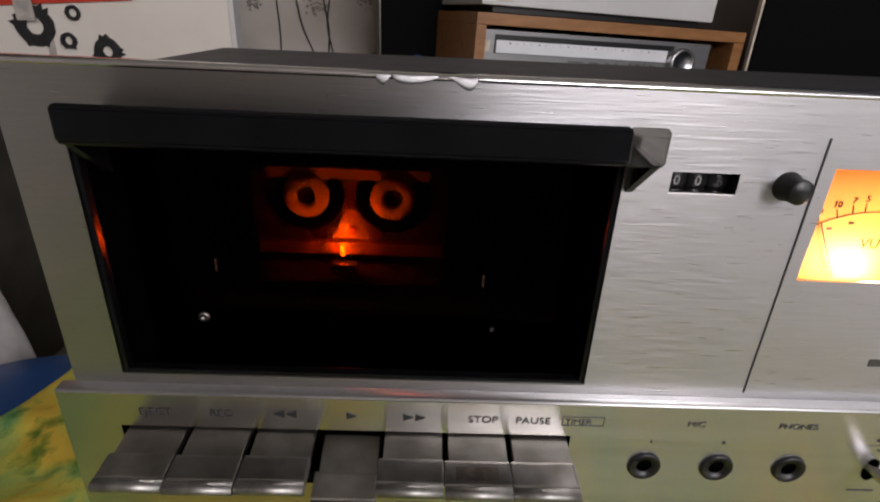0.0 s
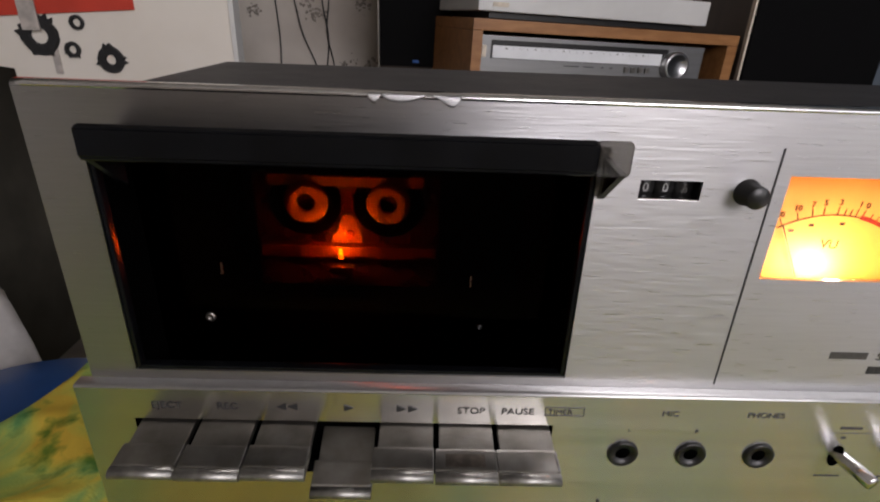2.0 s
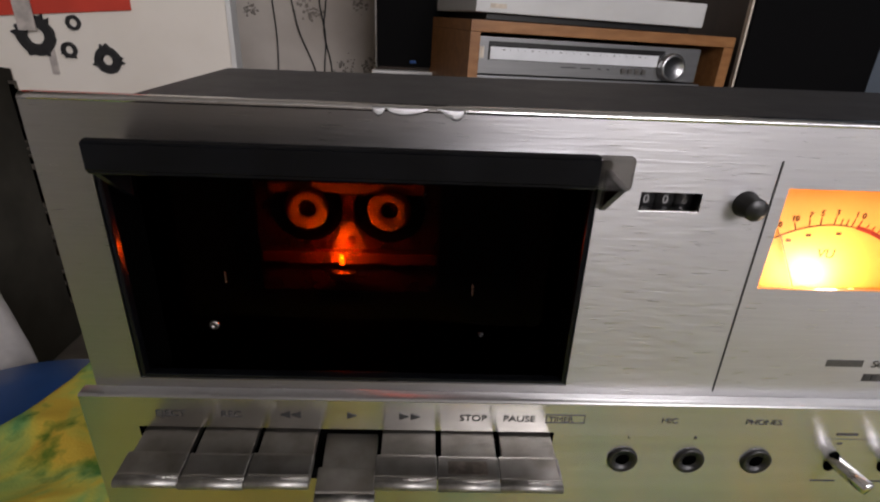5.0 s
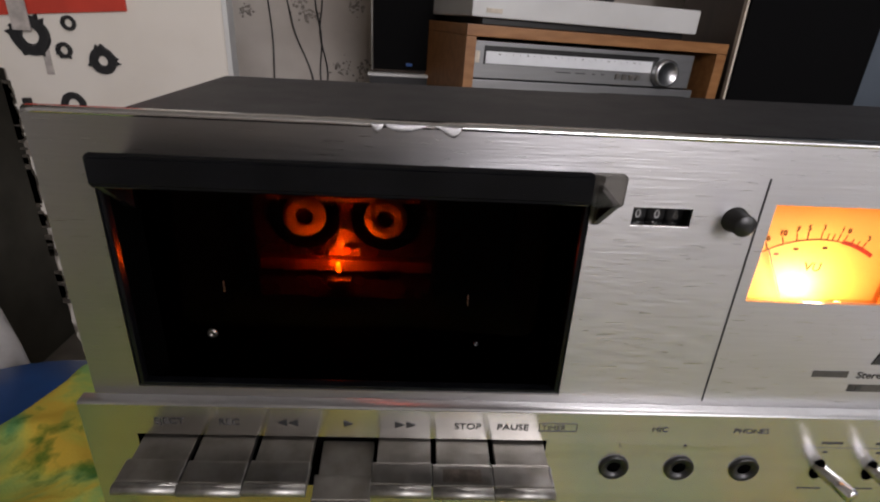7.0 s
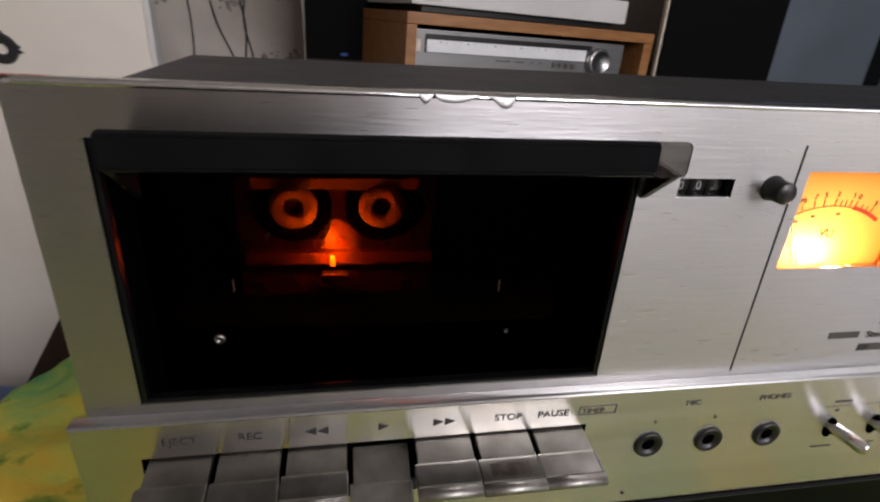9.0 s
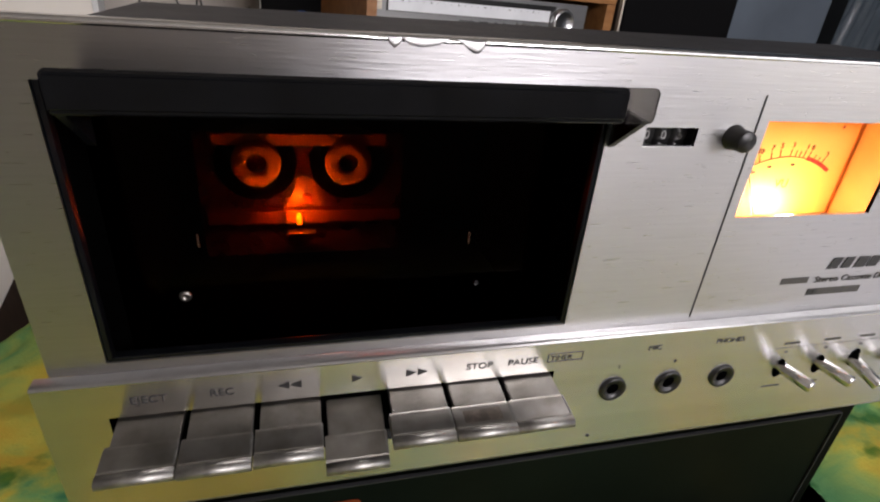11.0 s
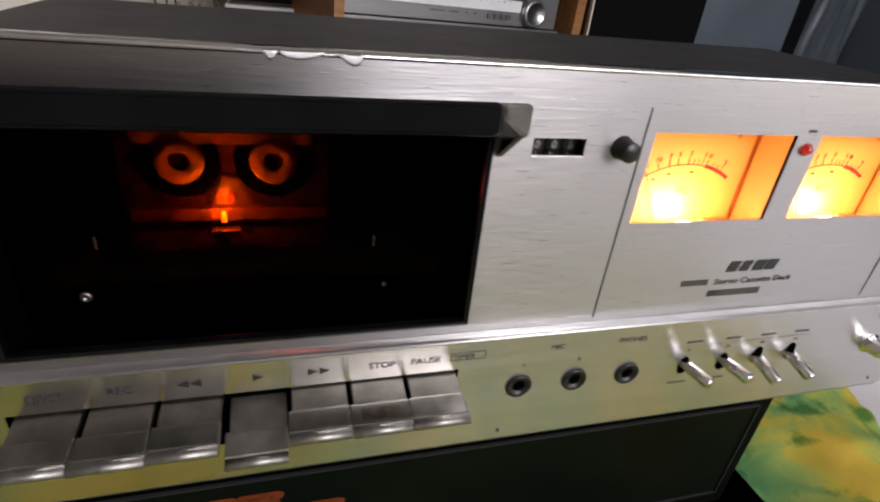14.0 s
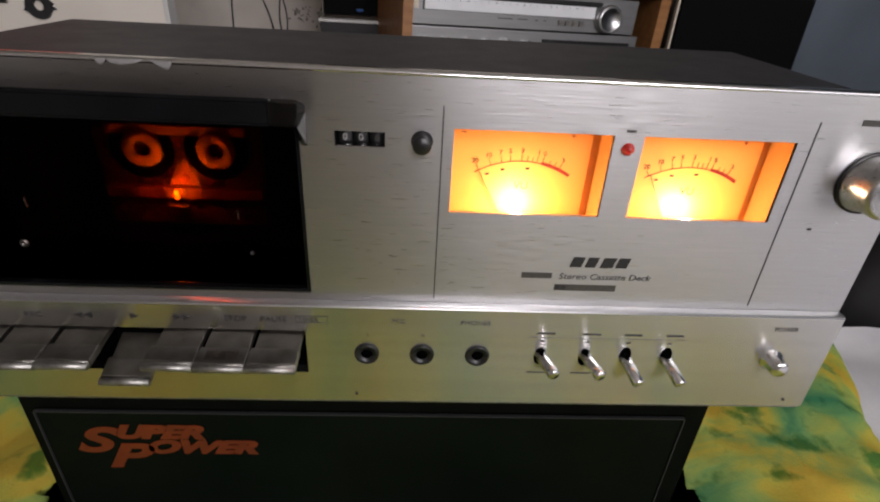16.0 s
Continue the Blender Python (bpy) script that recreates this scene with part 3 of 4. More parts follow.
def meter(win, needle):
    a, b, c, d = win
    mx = (a + b) / 2
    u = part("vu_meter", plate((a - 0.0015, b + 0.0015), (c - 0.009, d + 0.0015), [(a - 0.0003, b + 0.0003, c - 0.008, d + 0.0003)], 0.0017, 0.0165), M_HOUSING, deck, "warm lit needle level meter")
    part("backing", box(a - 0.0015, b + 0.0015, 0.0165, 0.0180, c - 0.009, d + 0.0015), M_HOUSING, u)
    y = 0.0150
    part("scale_card", box(a + 0.0005, b - 0.0035, y, y + 0.001, c - 0.006, d), M_CARD, u, "dial card with the orange lamp glow put into its colour")
    R, zc = 0.0400, c - 0.0215
    cx = mx - 0.0005

    def at(deg, r):
        return cx + r * math.sin(math.radians(deg)), zc + r * math.cos(math.radians(deg))

    def arc(d0, d1, r0, r1, name, m):
        bm = bmesh.new()
        k = 24
        p = [[bm.verts.new((*[at(d0 + (d1 - d0) * i / k, r)[0]], yy, at(d0 + (d1 - d0) * i / k, r)[1])) for r, yy in ((r0, y - 0.0002), (r1, y - 0.0002), (r1, y), (r0, y))] for i in range(k + 1)]
        for q, s in zip(p, p[1:]):
            for n in range(4):
                bm.faces.new((q[n], q[(n + 1) % 4], s[(n + 1) % 4], s[n]))
        bm.faces.new(p[0])
        bm.faces.new(p[-1])
        return part(name, bm, m, u)

    arc(-31, 12, R, R + 0.00035, "scale_arc", M_SCALE)
    arc(12, 32, R - 0.0004, R + 0.0011, "red_arc", M_RED)
    for deg, txt, big in ((-28, "20", 1), (-20, "10", 1), (-13, "7", 1), (-7.5, "5", 1), (-0.5, "3", 1), (3, "", 0), (6, "", 0), (9, "1", 1), (12.5, "0", 1), (17, "", 0), (20.5, "", 0), (24, "3", 1)):
        px, pz = at(deg, R + 0.0015)
        part("tick", box(-0.00014, 0.00014, -0.0002, 0.0, -0.0015, 0.0018 if big else 0.0012, m=Matrix.Translation((px, y, pz)) @ Matrix.Rotation(math.radians(deg), 4, "Y")), M_SCALE if deg < 12 else M_RED, u)
        if txt:
            qx, qz = at(deg, R + 0.0040)
            lettering("numeral", txt, qx, y - 0.0002, qz, 0.0030, M_SCALE, u, align="CENTER")
    for deg in (-24, -13, 4):
        px, pz = at(deg, R - 0.0030)
        part("percent_mark", box(px - 0.0009, px + 0.0009, y - 0.0002, y, pz - 0.0005, pz + 0.0005), M_SCALE, u)
    lettering("unit_letters", "VU", cx + 0.0005, y - 0.0002, c + 0.0058, 0.0052, M_SCALE, u, align="CENTER")
    lettering("plus_sign", "+", cx + 0.0205, y - 0.0002, d - 0.0065, 0.0035, M_RED, u, align="CENTER")
    part("minus_sign", box(cx - 0.0275, cx - 0.0255, y - 0.0002, y, d - 0.0055, d - 0.0051), M_SCALE, u)
    part("needle", box(-0.00016, 0.00016, -0.0012, -0.0008, 0.0180, R + 0.001, m=Matrix.Translation((cx, y, zc)) @ Matrix.Rotation(math.radians(needle), 4, "Y")), M_SCALE, u, "thin black needle")
    lamp("meter_light", "POINT", pose(mx - 0.002, 0.0070, c - 0.0012), 0.115, (1.0, 0.68, 0.42), 0.004)
    part("meter_bulb", lathe([(0, -0.0016), (0.0014, -0.001), (0.0014, 0.001), (0, 0.0016)], pose(mx + 0.010, 0.0090, c - 0.0052)), mat_bulb, u, "small glowing bulb", True)
    return u


mat_bulb = mat("warm_bulb", (1.0, 0.7, 0.3), 0.3, emit=(1.0, 0.55, 0.18), strength=8.0)
meter(VU1, -28)
meter(VU2, -27)
part("indicator_lamp", lathe([(0.0026, 0), (0.0026, 0.0008), (0.0019, 0.0010), (0.0019, 0.0016), (0.0012, 0.0026), (0, 0.0030)], out(0.0752, 0.0, 0.0727)), M_LED, deck, "small red indicator lamp", True)
part("caption_bar", box(0.0732, 0.0772, -0.0002, 0.0, 0.0795, 0.0805), M_INKSOFT, panel)

# ---- tape counter and reset button ----
a, b, c, d = CNT
cw = part("tape_counter", plate((a - 0.001, b + 0.001), (c - 0.001, d + 0.001), [(a, b, c, d)], 0.0017, 0.008), M_BLACK, deck, "black three-digit tape counter")
part("sill", box(a, b, 0.0002, 0.0040, c - 0.0001, c + 0.0004), M_CHROME, cw, "bright lower edge")
for i, g in enumerate(("0", "0", "6")):
    wx = a + 0.0036 + i * 0.0064
    part("digit_wheel", lathe([(0, 0), (0.0060, 0), (0.0060, 0.0056), (0, 0.0056)], pose(wx - 0.0028, 0.0102, (c + d) / 2, 0, 90, 0), 24), M_BLACK, cw, "black number wheel", True)
    lettering("digit", g, wx, 0.0040, c + 0.0016, 0.0040, M_WHITEINK if i < 2 else M_INKSOFT, cw, align="CENTER")
part("reset_button", lathe([(0.0044, 0), (0.0042, 0.0008), (0.0037, 0.0010), (0.0037, 0.0062), (0.0034, 0.0067), (0, 0.0068)], out(-0.0080, 0.0, 0.0725)), M_BLACK, deck, "black round push button", True)

# ---- piano keys ----
KX0, KX1 = -0.2134, -0.0600
KW = (KX1 - KX0) / 7
# black plate puts the shade of the key slot into its colour
part("key_well", box(KEYSLOT[0], KEYSLOT[1], 0.0002, 0.003, KEYSLOT[2], KEYSLOT[3]), M_DARK, lower, "black plate for the shade in the key slot")


def bar(profile, xa, xb, m, bevel=0.0):
    """Draws a (y, z) outline out along x."""
    bm = bmesh.new()
    ends = [[bm.verts.new((x, y, z)) for y, z in profile] for x in (xa, xb)]
    for q in range(len(profile)):
        w = (q + 1) % len(profile)
        bm.faces.new((ends[0][q], ends[0][w], ends[1][w], ends[1][q]))
    bm.faces.new(ends[0])
    bm.faces.new(ends[1])
    if bevel:
        bmesh.ops.recalc_face_normals(bm, faces=bm.faces)
        bmesh.ops.bevel(bm, geom=list(bm.edges), offset=bevel, segments=2, affect="EDGES")
    bm.transform(m)
    return bm


KZ = -0.0196


def key(i, pressed):
    xa, xb = KX0 + KW * i + 0.0003, KX0 + KW * (i + 1) - 0.0003
    tilt, dz, dy = (21.5, -0.0078, 0.0022) if pressed else (7.5 + 0.5 * math.sin(i * 2.3), -0.0003 + 0.0003 * math.sin(i * 1.7), 0.0003 * math.cos(i * 3.1))
    tip = -0.0284 + dy
    m = Matrix.Translation((0, YF, KZ + dz)) @ Matrix.Rotation(radians(tilt), 4, "X") @ Matrix.Translation((0, -YF, -KZ))
    mid = tip + 0.0132
    k = part("piano_key", bar([(0.0002, KZ), (mid - 0.0006, KZ), (mid - 0.0006, KZ - 0.0032), (0.0002, KZ - 0.0032)], xa + 0.0013, xb - 0.0003, m, 0.0003), M_KEY, deck, "worn grey metal transport key" if not pressed else "worn grey metal key, pressed down")
    part("key_pad", bar([(mid, KZ + 0.0001), (mid - 0.0009, KZ + 0.0003), (tip + 0.0042, KZ + 0.0003), (tip + 0.0037, KZ + 0.0001), (tip + 0.0037, KZ - 0.0034), (mid, KZ - 0.0034)], xa, xb, m, 0.0002), M_KEYPAD, k, "smooth worn finger pad")
    lip_z = KZ - 0.0013
    arcs = [(tip + 0.0019 - 0.0019 * math.sin(a), lip_z + 0.0018 * math.cos(a)) for a in [q * math.pi / 8 for q in range(9)]]
    part("key_lip", bar([(tip + 0.0036, lip_z + 0.0016)] + arcs + [(tip + 0.0036, lip_z - 0.0018)], xa, xb, m), M_KEYEDGE, k, "polished rolled front lip", True)
    part("key_rib", bar([(mid, KZ - 0.0004), (mid - 0.0010, KZ + 0.0006), (tip + 0.0040, KZ + 0.0006), (tip + 0.0040, KZ - 0.0004)], xb - 0.0007, xb + 0.0001, m, 0.0002), M_KEYEDGE, k, "polished side rib")
    part("key_skirt", bar([(mid + 0.001, KZ - 0.0034), (mid + 0.001, KZ - 0.0090), (0.0002, KZ - 0.0090), (0.0002, KZ - 0.0034)], xa + 0.0016, xb - 0.001, m), M_DARK, k)
    if i == 5:
        part("worn_spot", box(xa + 0.0035, xb - 0.0040, tip + 0.0056, tip + 0.0108, KZ + 0.00025, KZ + 0.00033, m=m), M_WEAR, k, "brown worn spot")


for i in range(7):
    key(i, i == 3)

# captions above the keys
ly = YF - 0.0001
for txt, tx in (("EJECT", -0.2070), ("REC", -0.1835), ("STOP", -0.0958), ("PAUSE", -0.0795)):
    lettering("caption", txt, tx, ly, -0.0137, 0.0040, M_INK, lower, width=1.08)
lettering("caption", "TIMER", -0.0622, ly, -0.0135, 0.0034, M_INKSOFT, lower, width=1.0)
for a in ((-0.0633, -0.0486, -0.0104, -0.01015), (-0.0633, -0.0486, -0.0141, -0.01385), (-0.0633, -0.06305, -0.0141, -0.01015), (-0.04885, -0.0486, -0.0141, -0.01015)):
    part("caption_frame", box(a[0], a[1], ly - 0.0001, ly + 0.0001, a[2], a[3]), M_INKSOFT, lower)
for ax, s in ((-0.1600, -1), (-0.1560, -1), (-0.1355, 1), (-0.1163, 1), (-0.1121, 1)):
    part("arrow_mark", arrow(ax, ly - 0.0002, -0.0122, 0.0036, 0.0030, s), M_INK, lower)
lettering("caption", "MIC", -0.0194, ly, -0.0133, 0.0034, M_INKSOFT, lower, width=1.1)
lettering("caption", "PHONES", 0.0130, ly, -0.0133, 0.0034, M_INKSOFT, lower, width=1.1)
lettering("caption", "L", -0.0308, ly, -0.0210, 0.0022, M_INKSOFT, lower)
lettering("caption", "R", -0.0050, ly, -0.0210, 0.0022, M_INKSOFT, lower)
lettering("caption", "POWER", 0.1655, ly, -0.0133, 0.0034, M_INKSOFT, lower, width=1.0)

# jacks
for jx in (-0.0310, -0.0045, 0.0223):
    j = part("jack_socket", lathe([(0.0026, -0.004), (0.0028, 0.0006), (0.0044, 0.0010), (0.0050, 0.0014), (0.0057, 0.0012), (0.0060, 0.0)], out(jx, YF, -0.0315), 32), M_BLACK, deck, "black headphone jack socket", True)
    # flat black disc painted as the shade inside the socket
    part("jack_hole_shade", lathe([(0, 0.0002), (0.0029, 0.0002), (0.0029, 0.0), (0, 0.0)], out(jx, YF, -0.0315)), M_DARK, j, "black disc for the shade in the hole", True)

# toggle levers
for tx, up, tz in ((0.0530, 1, -0.0300), (0.0752, 1, -0.0303), (0.0955, 0, -0.0312), (0.1160, 0, -0.0310)):
    # flat black oval on the panel stands for shade in the slot
    sl = lathe([(0, 0.0), (0.0029, 0.0), (0.0029, 0.0003), (0, 0.0003)], Matrix.Translation((tx, YF, tz + (-0.0012 if up else 0.0012))) @ Matrix.Diagonal((1, 1, 1.75, 1)) @ out(0, 0, 0), 24)
    part("lever_slot_shade", sl, M_DARK, lower, "black oval for the shade in a lever slot")
    part("toggle_lever", lathe([(0, -0.002), (0.0029, -0.002), (0.0029, 0.0138), (0.0026, 0.0145), (0, 0.0146)], out(tx, YF, tz, 5 if up else 24, 18), 20), M_CHROME, deck, "chrome rod toggle switch", True)
    part("caption_bar", box(tx - 0.0028, tx + 0.0058, ly, ly + 0.0002, -0.0180, -0.0168), M_INKSOFT, lower)
    part("caption_bar", box(tx - 0.0010, tx + 0.0010, ly, ly + 0.0002, -0.0226, -0.0216), M_INKSOFT, lower)
for tx in (0.0518, 0.0741):
    part("caption_bar", box(tx - 0.004, tx + 0.006, ly, ly + 0.0002, -0.0420, -0.0412), M_INKSOFT, lower)
part("hairline", box(0.046, 0.124, ly, ly + 0.0002, -0.01995, -0.01980), M_INKSOFT, lower)
part("power_switch", lathe([(0.0058, 0), (0.0058, 0.0006), (0.0044, 0.0008), (0.0044, 0.0072), (0.0038, 0.0080), (0, 0.0082)], out(0.1705, YF, -0.0312), 28), M_CHROME, deck, "chrome push power switch", True)
# maker's mark as plain slanted blocks, and the model line
for i, w in enumerate((0.0062, 0.0056, 0.0068, 0.0062)):
    bm = box(0, w * 0.86, -0.0002, 0.0, 0, 0.0052)
    for v in bm.verts:
        v.co.x += v.co.z * 0.28
    bm.transform(Matrix.Translation((0.0608 + i * 0.0070, -0.0001, 0.0168)))
    part("logo_block", bm, M_INK, panel, "dark slanted block of a maker's mark")
lettering("model_line", "Stereo Cassette Deck", 0.0567, -0.0002, 0.0104, 0.0043, M_INKSOFT, panel, shear=0.12, width=1.12)
part("model_bar", box(0.0395, 0.0535, -0.0002, 0.0, 0.0105, 0.0134), M_INKSOFT, panel)
part("badge_frame", box(0.0555, 0.0845, -0.0001, 0.0, 0.0040, 0.0074), M_INKSOFT, panel)
part("badge_square", box(0.0560, 0.0580, -0.0003, 0.0, 0.0044, 0.0070), M_INK, panel)
part("badge_square", box(0.0588, 0.0608, -0.0003, 0.0, 0.0044, 0.0070), M_INK, panel)
# large level knob at the end of the panel
kn = part("level_knob", lathe([(0.0125, 0), (0.0125, 0.002), (0.0112, 0.003), (0.0112, 0.013), (0.0106, 0.0143), (0.0090, 0.0148), (0, 0.0146)], out(0.1820, 0.0, 0.0620), 48), M_KNOB, deck, "large chrome recording level knob", True)
part("knob_ring", lathe([(0.0127, 0), (0.0138, 0), (0.0138, 0.0012), (0.0127, 0.0012)], out(0.1820, 0.0, 0.0620), 48), M_BLACK, kn, "", True)
part("mark", box(0.1640, 0.1660, -0.0002, 0.0, 0.0390, 0.0400), M_INK, panel)
part("caption_bar", box(0.168, 0.186, -0.0002, 0.0, 0.0860, 0.0885), M_INKSOFT, panel)
for sx in (-0.0365, 0.1865):
    part("panel_speck", lathe([(0, 0), (0.0008, 0), (0.0007, 0.0004), (0, 0.0005)], out(sx, YF, -0.0575), 10), M_INK, lower)

# ---- hi-fi cabinet behind the deck ----
CAB = Matrix.Translation((-0.0385, 0.826, -0.0186)) @ Matrix.Rotation(radians(13.1), 4, "Z") @ Matrix.Rotation(radians(1.5), 4, "Y") @ Matrix.Diagonal((1.028, 1.0, 1.0, 1.0))
CW, CT, CBOT, CD = 0.531, 0.1375, -0.42, 0.30
BENCH = CBOT - 0.0226
LIFT = 0.0


def loc(name, bm, material, parent, label="", smooth=False):
    bm.transform(CAB @ Matrix.Translation((0, 0, LIFT)))
    return part(name, bm, material, parent, label, smooth)


bench = thing("low_bench", 0.1, 1.1, FLOOR, "dark wooden bench behind the table", "bench")
part("bench_top", box(-0.40, 1.0, 0.72, 1.43, BENCH - 0.03, BENCH, 0.003), M_SPKWOOD, bench)
for lx in (-0.36, 0.96):
    for lyy in (0.76, 1.39):
        part("leg", box(lx - 0.025, lx + 0.025, lyy - 0.025, lyy + 0.025, FLOOR, BENCH - 0.03), M_SPKWOOD, bench)

cabinet = thing("hifi_cabinet", 0.2, 0.95, CBOT, "orange-brown teak hi-fi cabinet with open front", "cabinet")
loc("side_panel", box(-0.002, 0.016, 0.0, CD, CBOT, CT - 0.0195, 0.001), M_WOOD, cabinet)
loc("side_panel", box(CW - 0.022, CW, 0.0, CD, CBOT, CT - 0.0195, 0.001), M_WOOD, cabinet)
loc("top_panel", box(-0.002, CW, 0.0, CD, CT - 0.019, CT, 0.0015), M_WOOD, cabinet)
loc("back_panel", box(0.016, CW - 0.022, CD - 0.008, CD, CBOT, CT - 0.0195), M_DARK, cabinet)
loc("shelf", box(0.016, CW - 0.022, 0.01, CD - 0.008, -0.128, -0.113, 0.001), M_WOOD, cabinet)
LIFT = 0.007

tuner = thing("radio_tuner", 0.2, 0.95, 0.044, "silver radio tuner with a long pale dial", "tuner")
# the front leans a little out of level, as the set has been pushed in askew
loc("case", box(0.014, 0.462, 0.012, 0.25, 0.0425, 0.104, 0.001), M_BLACK, tuner)
fas = loc("fascia", box(0.012, 0.464, 0.006, 0.0115, 0.0420, 0.1045, 0.0012), M_SILVER, tuner, "satin silver fascia")
loc("dial_recess", box(0.034, 0.385, 0.0045, 0.0058, 0.0665, 0.0975), M_BLACK, tuner)
# dial scale in an even pale colour, without emission
dial = loc("dial_window", box(0.037, 0.372, 0.0030, 0.0044, 0.0675, 0.0885, 0.0004), M_DIAL, tuner, "pale frosted dial scale")
for i in range(22):
    xx = 0.06 + i * 0.0135
    loc("dial_tick", box(xx, xx + 0.0008 + 0.003 * (i % 4 == 0), 0.0025, 0.0029, 0.0835, 0.0850), M_INKSOFT, dial)
for xx, w in ((0.175, 0.03), (0.215, 0.02), (0.25, 0.006), (0.268, 0.006)):
    loc("fascia_slot", box(xx, xx + w, 0.0050, 0.0059, 0.0585, 0.0600), M_INK, fas)
for i in range(4):
    loc("push_button", box(0.298 + i * 0.0145, 0.306 + i * 0.0145, 0.0005, 0.0058, 0.0530, 0.0625, 0.0006), M_KEY, tuner, "small dark push button")
loc("badge", box(0.018, 0.026, 0.0050, 0.0059, 0.0680, 0.0880), M_LABEL, tuner)
loc("tuning_knob", lathe([(0.026, 0), (0.026, 0.012), (0.0245, 0.0155), (0.020, 0.0165), (0.0195, 0.0155), (0, 0.0155)], out(0.3995, 0.005, 0.0690), 44), M_KNOB, tuner, "large brushed tuning knob", True)

amp = thing("amplifier", 0.2, 0.95, -0.04, "silver stereo amplifier with small chrome knobs", "amplifier")
loc("case", box(0.014, 0.475, 0.012, 0.26, -0.1195, 0.0395, 0.001), M_BLACK, amp)
loc("fascia", box(0.012, 0.477, 0.006, 0.0115, -0.1190, 0.0390, 0.0012), M_SILVER, amp, "satin silver fascia")
for i in range(6):
    loc("control_knob", lathe([(0.0085, 0), (0.0085, 0.010), (0.0075, 0.012), (0, 0.012)], out(0.038 + i * 0.040, 0.005, 0.0155), 20), M_CHROME, amp, "small chrome control knob", True)
loc("display_window", box(0.27, 0.46, 0.0045, 0.0058, 0.010, 0.026), M_BLACK, amp, "long dark display window")

LIFT = 0.0
turntable = thing("turntable", 0.2, 0.95, CT, "white plinth record player on the cabinet", "turntable")
loc("base", box(0.030, 0.435, 0.020, 0.27, CT + 0.0005, CT + 0.012, 0.002), M_BLACK, turntable)
loc("plinth", box(0.005, 0.452, 0.004, 0.29, CT + 0.0125, CT + 0.055, 0.003), M_CREAM, turntable, "white plastic plinth")
loc("platter", lathe([(0, 0), (0.13, 0), (0.132, 0.012), (0.126, 0.016), (0, 0.016)], pose(0.20, 0.15, CT + 0.0555), 48), M_BLACK, turntable, "black platter", True)
loc("badge", box(0.030, 0.058, 0.002, 0.0042, CT + 0.0200, CT + 0.0270), M_LABEL, turntable)

# ---- loudspeakers ----


def loudspeaker(name, m, w, d, h, label, edge):
    sp = new(name)
    sp.matrix_world = m
    bpy.context.view_layer.update()
    tagged(sp, label, "speaker", group="loudspeakers")
    for nm, bm, mt, lb in (("cabinet", box(0, w, 0.012, d, 0, h, 0.003), M_SPKWOOD, ""), ("grille", box(0.006, w - 0.006 - edge, 0.0, 0.0115, 0.008, h - 0.006, 0.003), M_SPEAKER, "black cloth grille")):
        bm.transform(m)
        part(nm, bm, mt, sp, lb)
    for ex in (w - 0.005 - edge, 0.001):
        if edge:
            bm = box(ex, ex + 0.003, 0.002, 0.0118, 0.004, h - 0.004)
            bm.transform(m)
            part("edge_trim", bm, M_KEY, sp, "thin pale edge trim")
    return sp


ls = loudspeaker("loudspeaker", pose(-0.2287, 1.10, 0.0050), 0.205, 0.24, 0.45, "small black loudspeaker with a tiny blue badge", 0.010)
part("badge", box(-0.1500, -0.1360, 1.097, 1.0995, 0.0210, 0.0270, 0.0005), M_BLUE, ls, "tiny blue badge")
stand = thing("speaker_shelf", -0.12, 1.2, BENCH, "dark grey shelf unit under the loudspeaker", "shelf")
part("body", box(-0.2317, -0.0467, 1.088, 1.34, BENCH, -0.0015, 0.002), M_COVER, stand)
part("top_edge", box(-0.2347, -0.0437, 1.084, 1.35, -0.0013, 0.0045, 0.001), M_CREAM, stand, "pale worn top edge")

# the large loudspeaker beside the cabinet stands on the bench
loudspeaker("loudspeaker", pose(0.513, 0.950, BENCH + 0.001), 0.285, 0.28, 1.05, "tall black loudspeaker with pale edge trim", 0.0)
bm = box(-0.0045, -0.0005, -0.004, 0.008, 0.0, 1.04, m=pose(0.513, 0.950, BENCH + 0.001))
tagged(mesh_object("edge_strip", bm, M_LABEL), "thin pale strip along the tall loudspeaker", "strip")

# ---- cream board with black rings ----
board = thing("cream_board", -0.6, 0.79, FLOOR, "cream painted board with a broken edge, hung with rings", "board")
bm = bmesh.new()
ed = []
random.seed(4)
zz = FLOOR
while zz < 0.60:
    ed.append((-0.800 + random.uniform(-0.008, 0.008) + (-0.10 if zz > 0.02 else 0), zz))
    zz += random.uniform(0.012, 0.03)
ed.append((-0.90, 0.60))
front = [bm.verts.new((x, 0.78, z)) for x, z in ed] + [bm.verts.new((-0.4365, 0.78, 0.60)), bm.verts.new((-0.4365, 0.78, FLOOR))]
f = bm.faces.new(front)
r = bmesh.ops.extrude_face_region(bm, geom=[f])
for v in r["geom"]:
    if isinstance(v, bmesh.types.BMVert):
        v.co.y += 0.02
part("panel", bm, M_BOARD, board)
part("edge_trim", box(-0.4360, -0.4280, 0.776, 0.806, FLOOR, 0.60, 0.001), M_CREAM, board, "pale trim along the edge")
bm = bmesh.new()
for i in range(46):
    bz = random.uniform(-0.46, -0.02)
    w = random.uniform(0.001, 0.007)
    box(-0.812, -0.804 + w, 0.777, 0.7795, bz, bz + random.uniform(0.004, 0.03), bm=bm)
tagged(part("broken_edge", bm, M_BROKEN, board, "dark splintered edge"), kind="stuff")

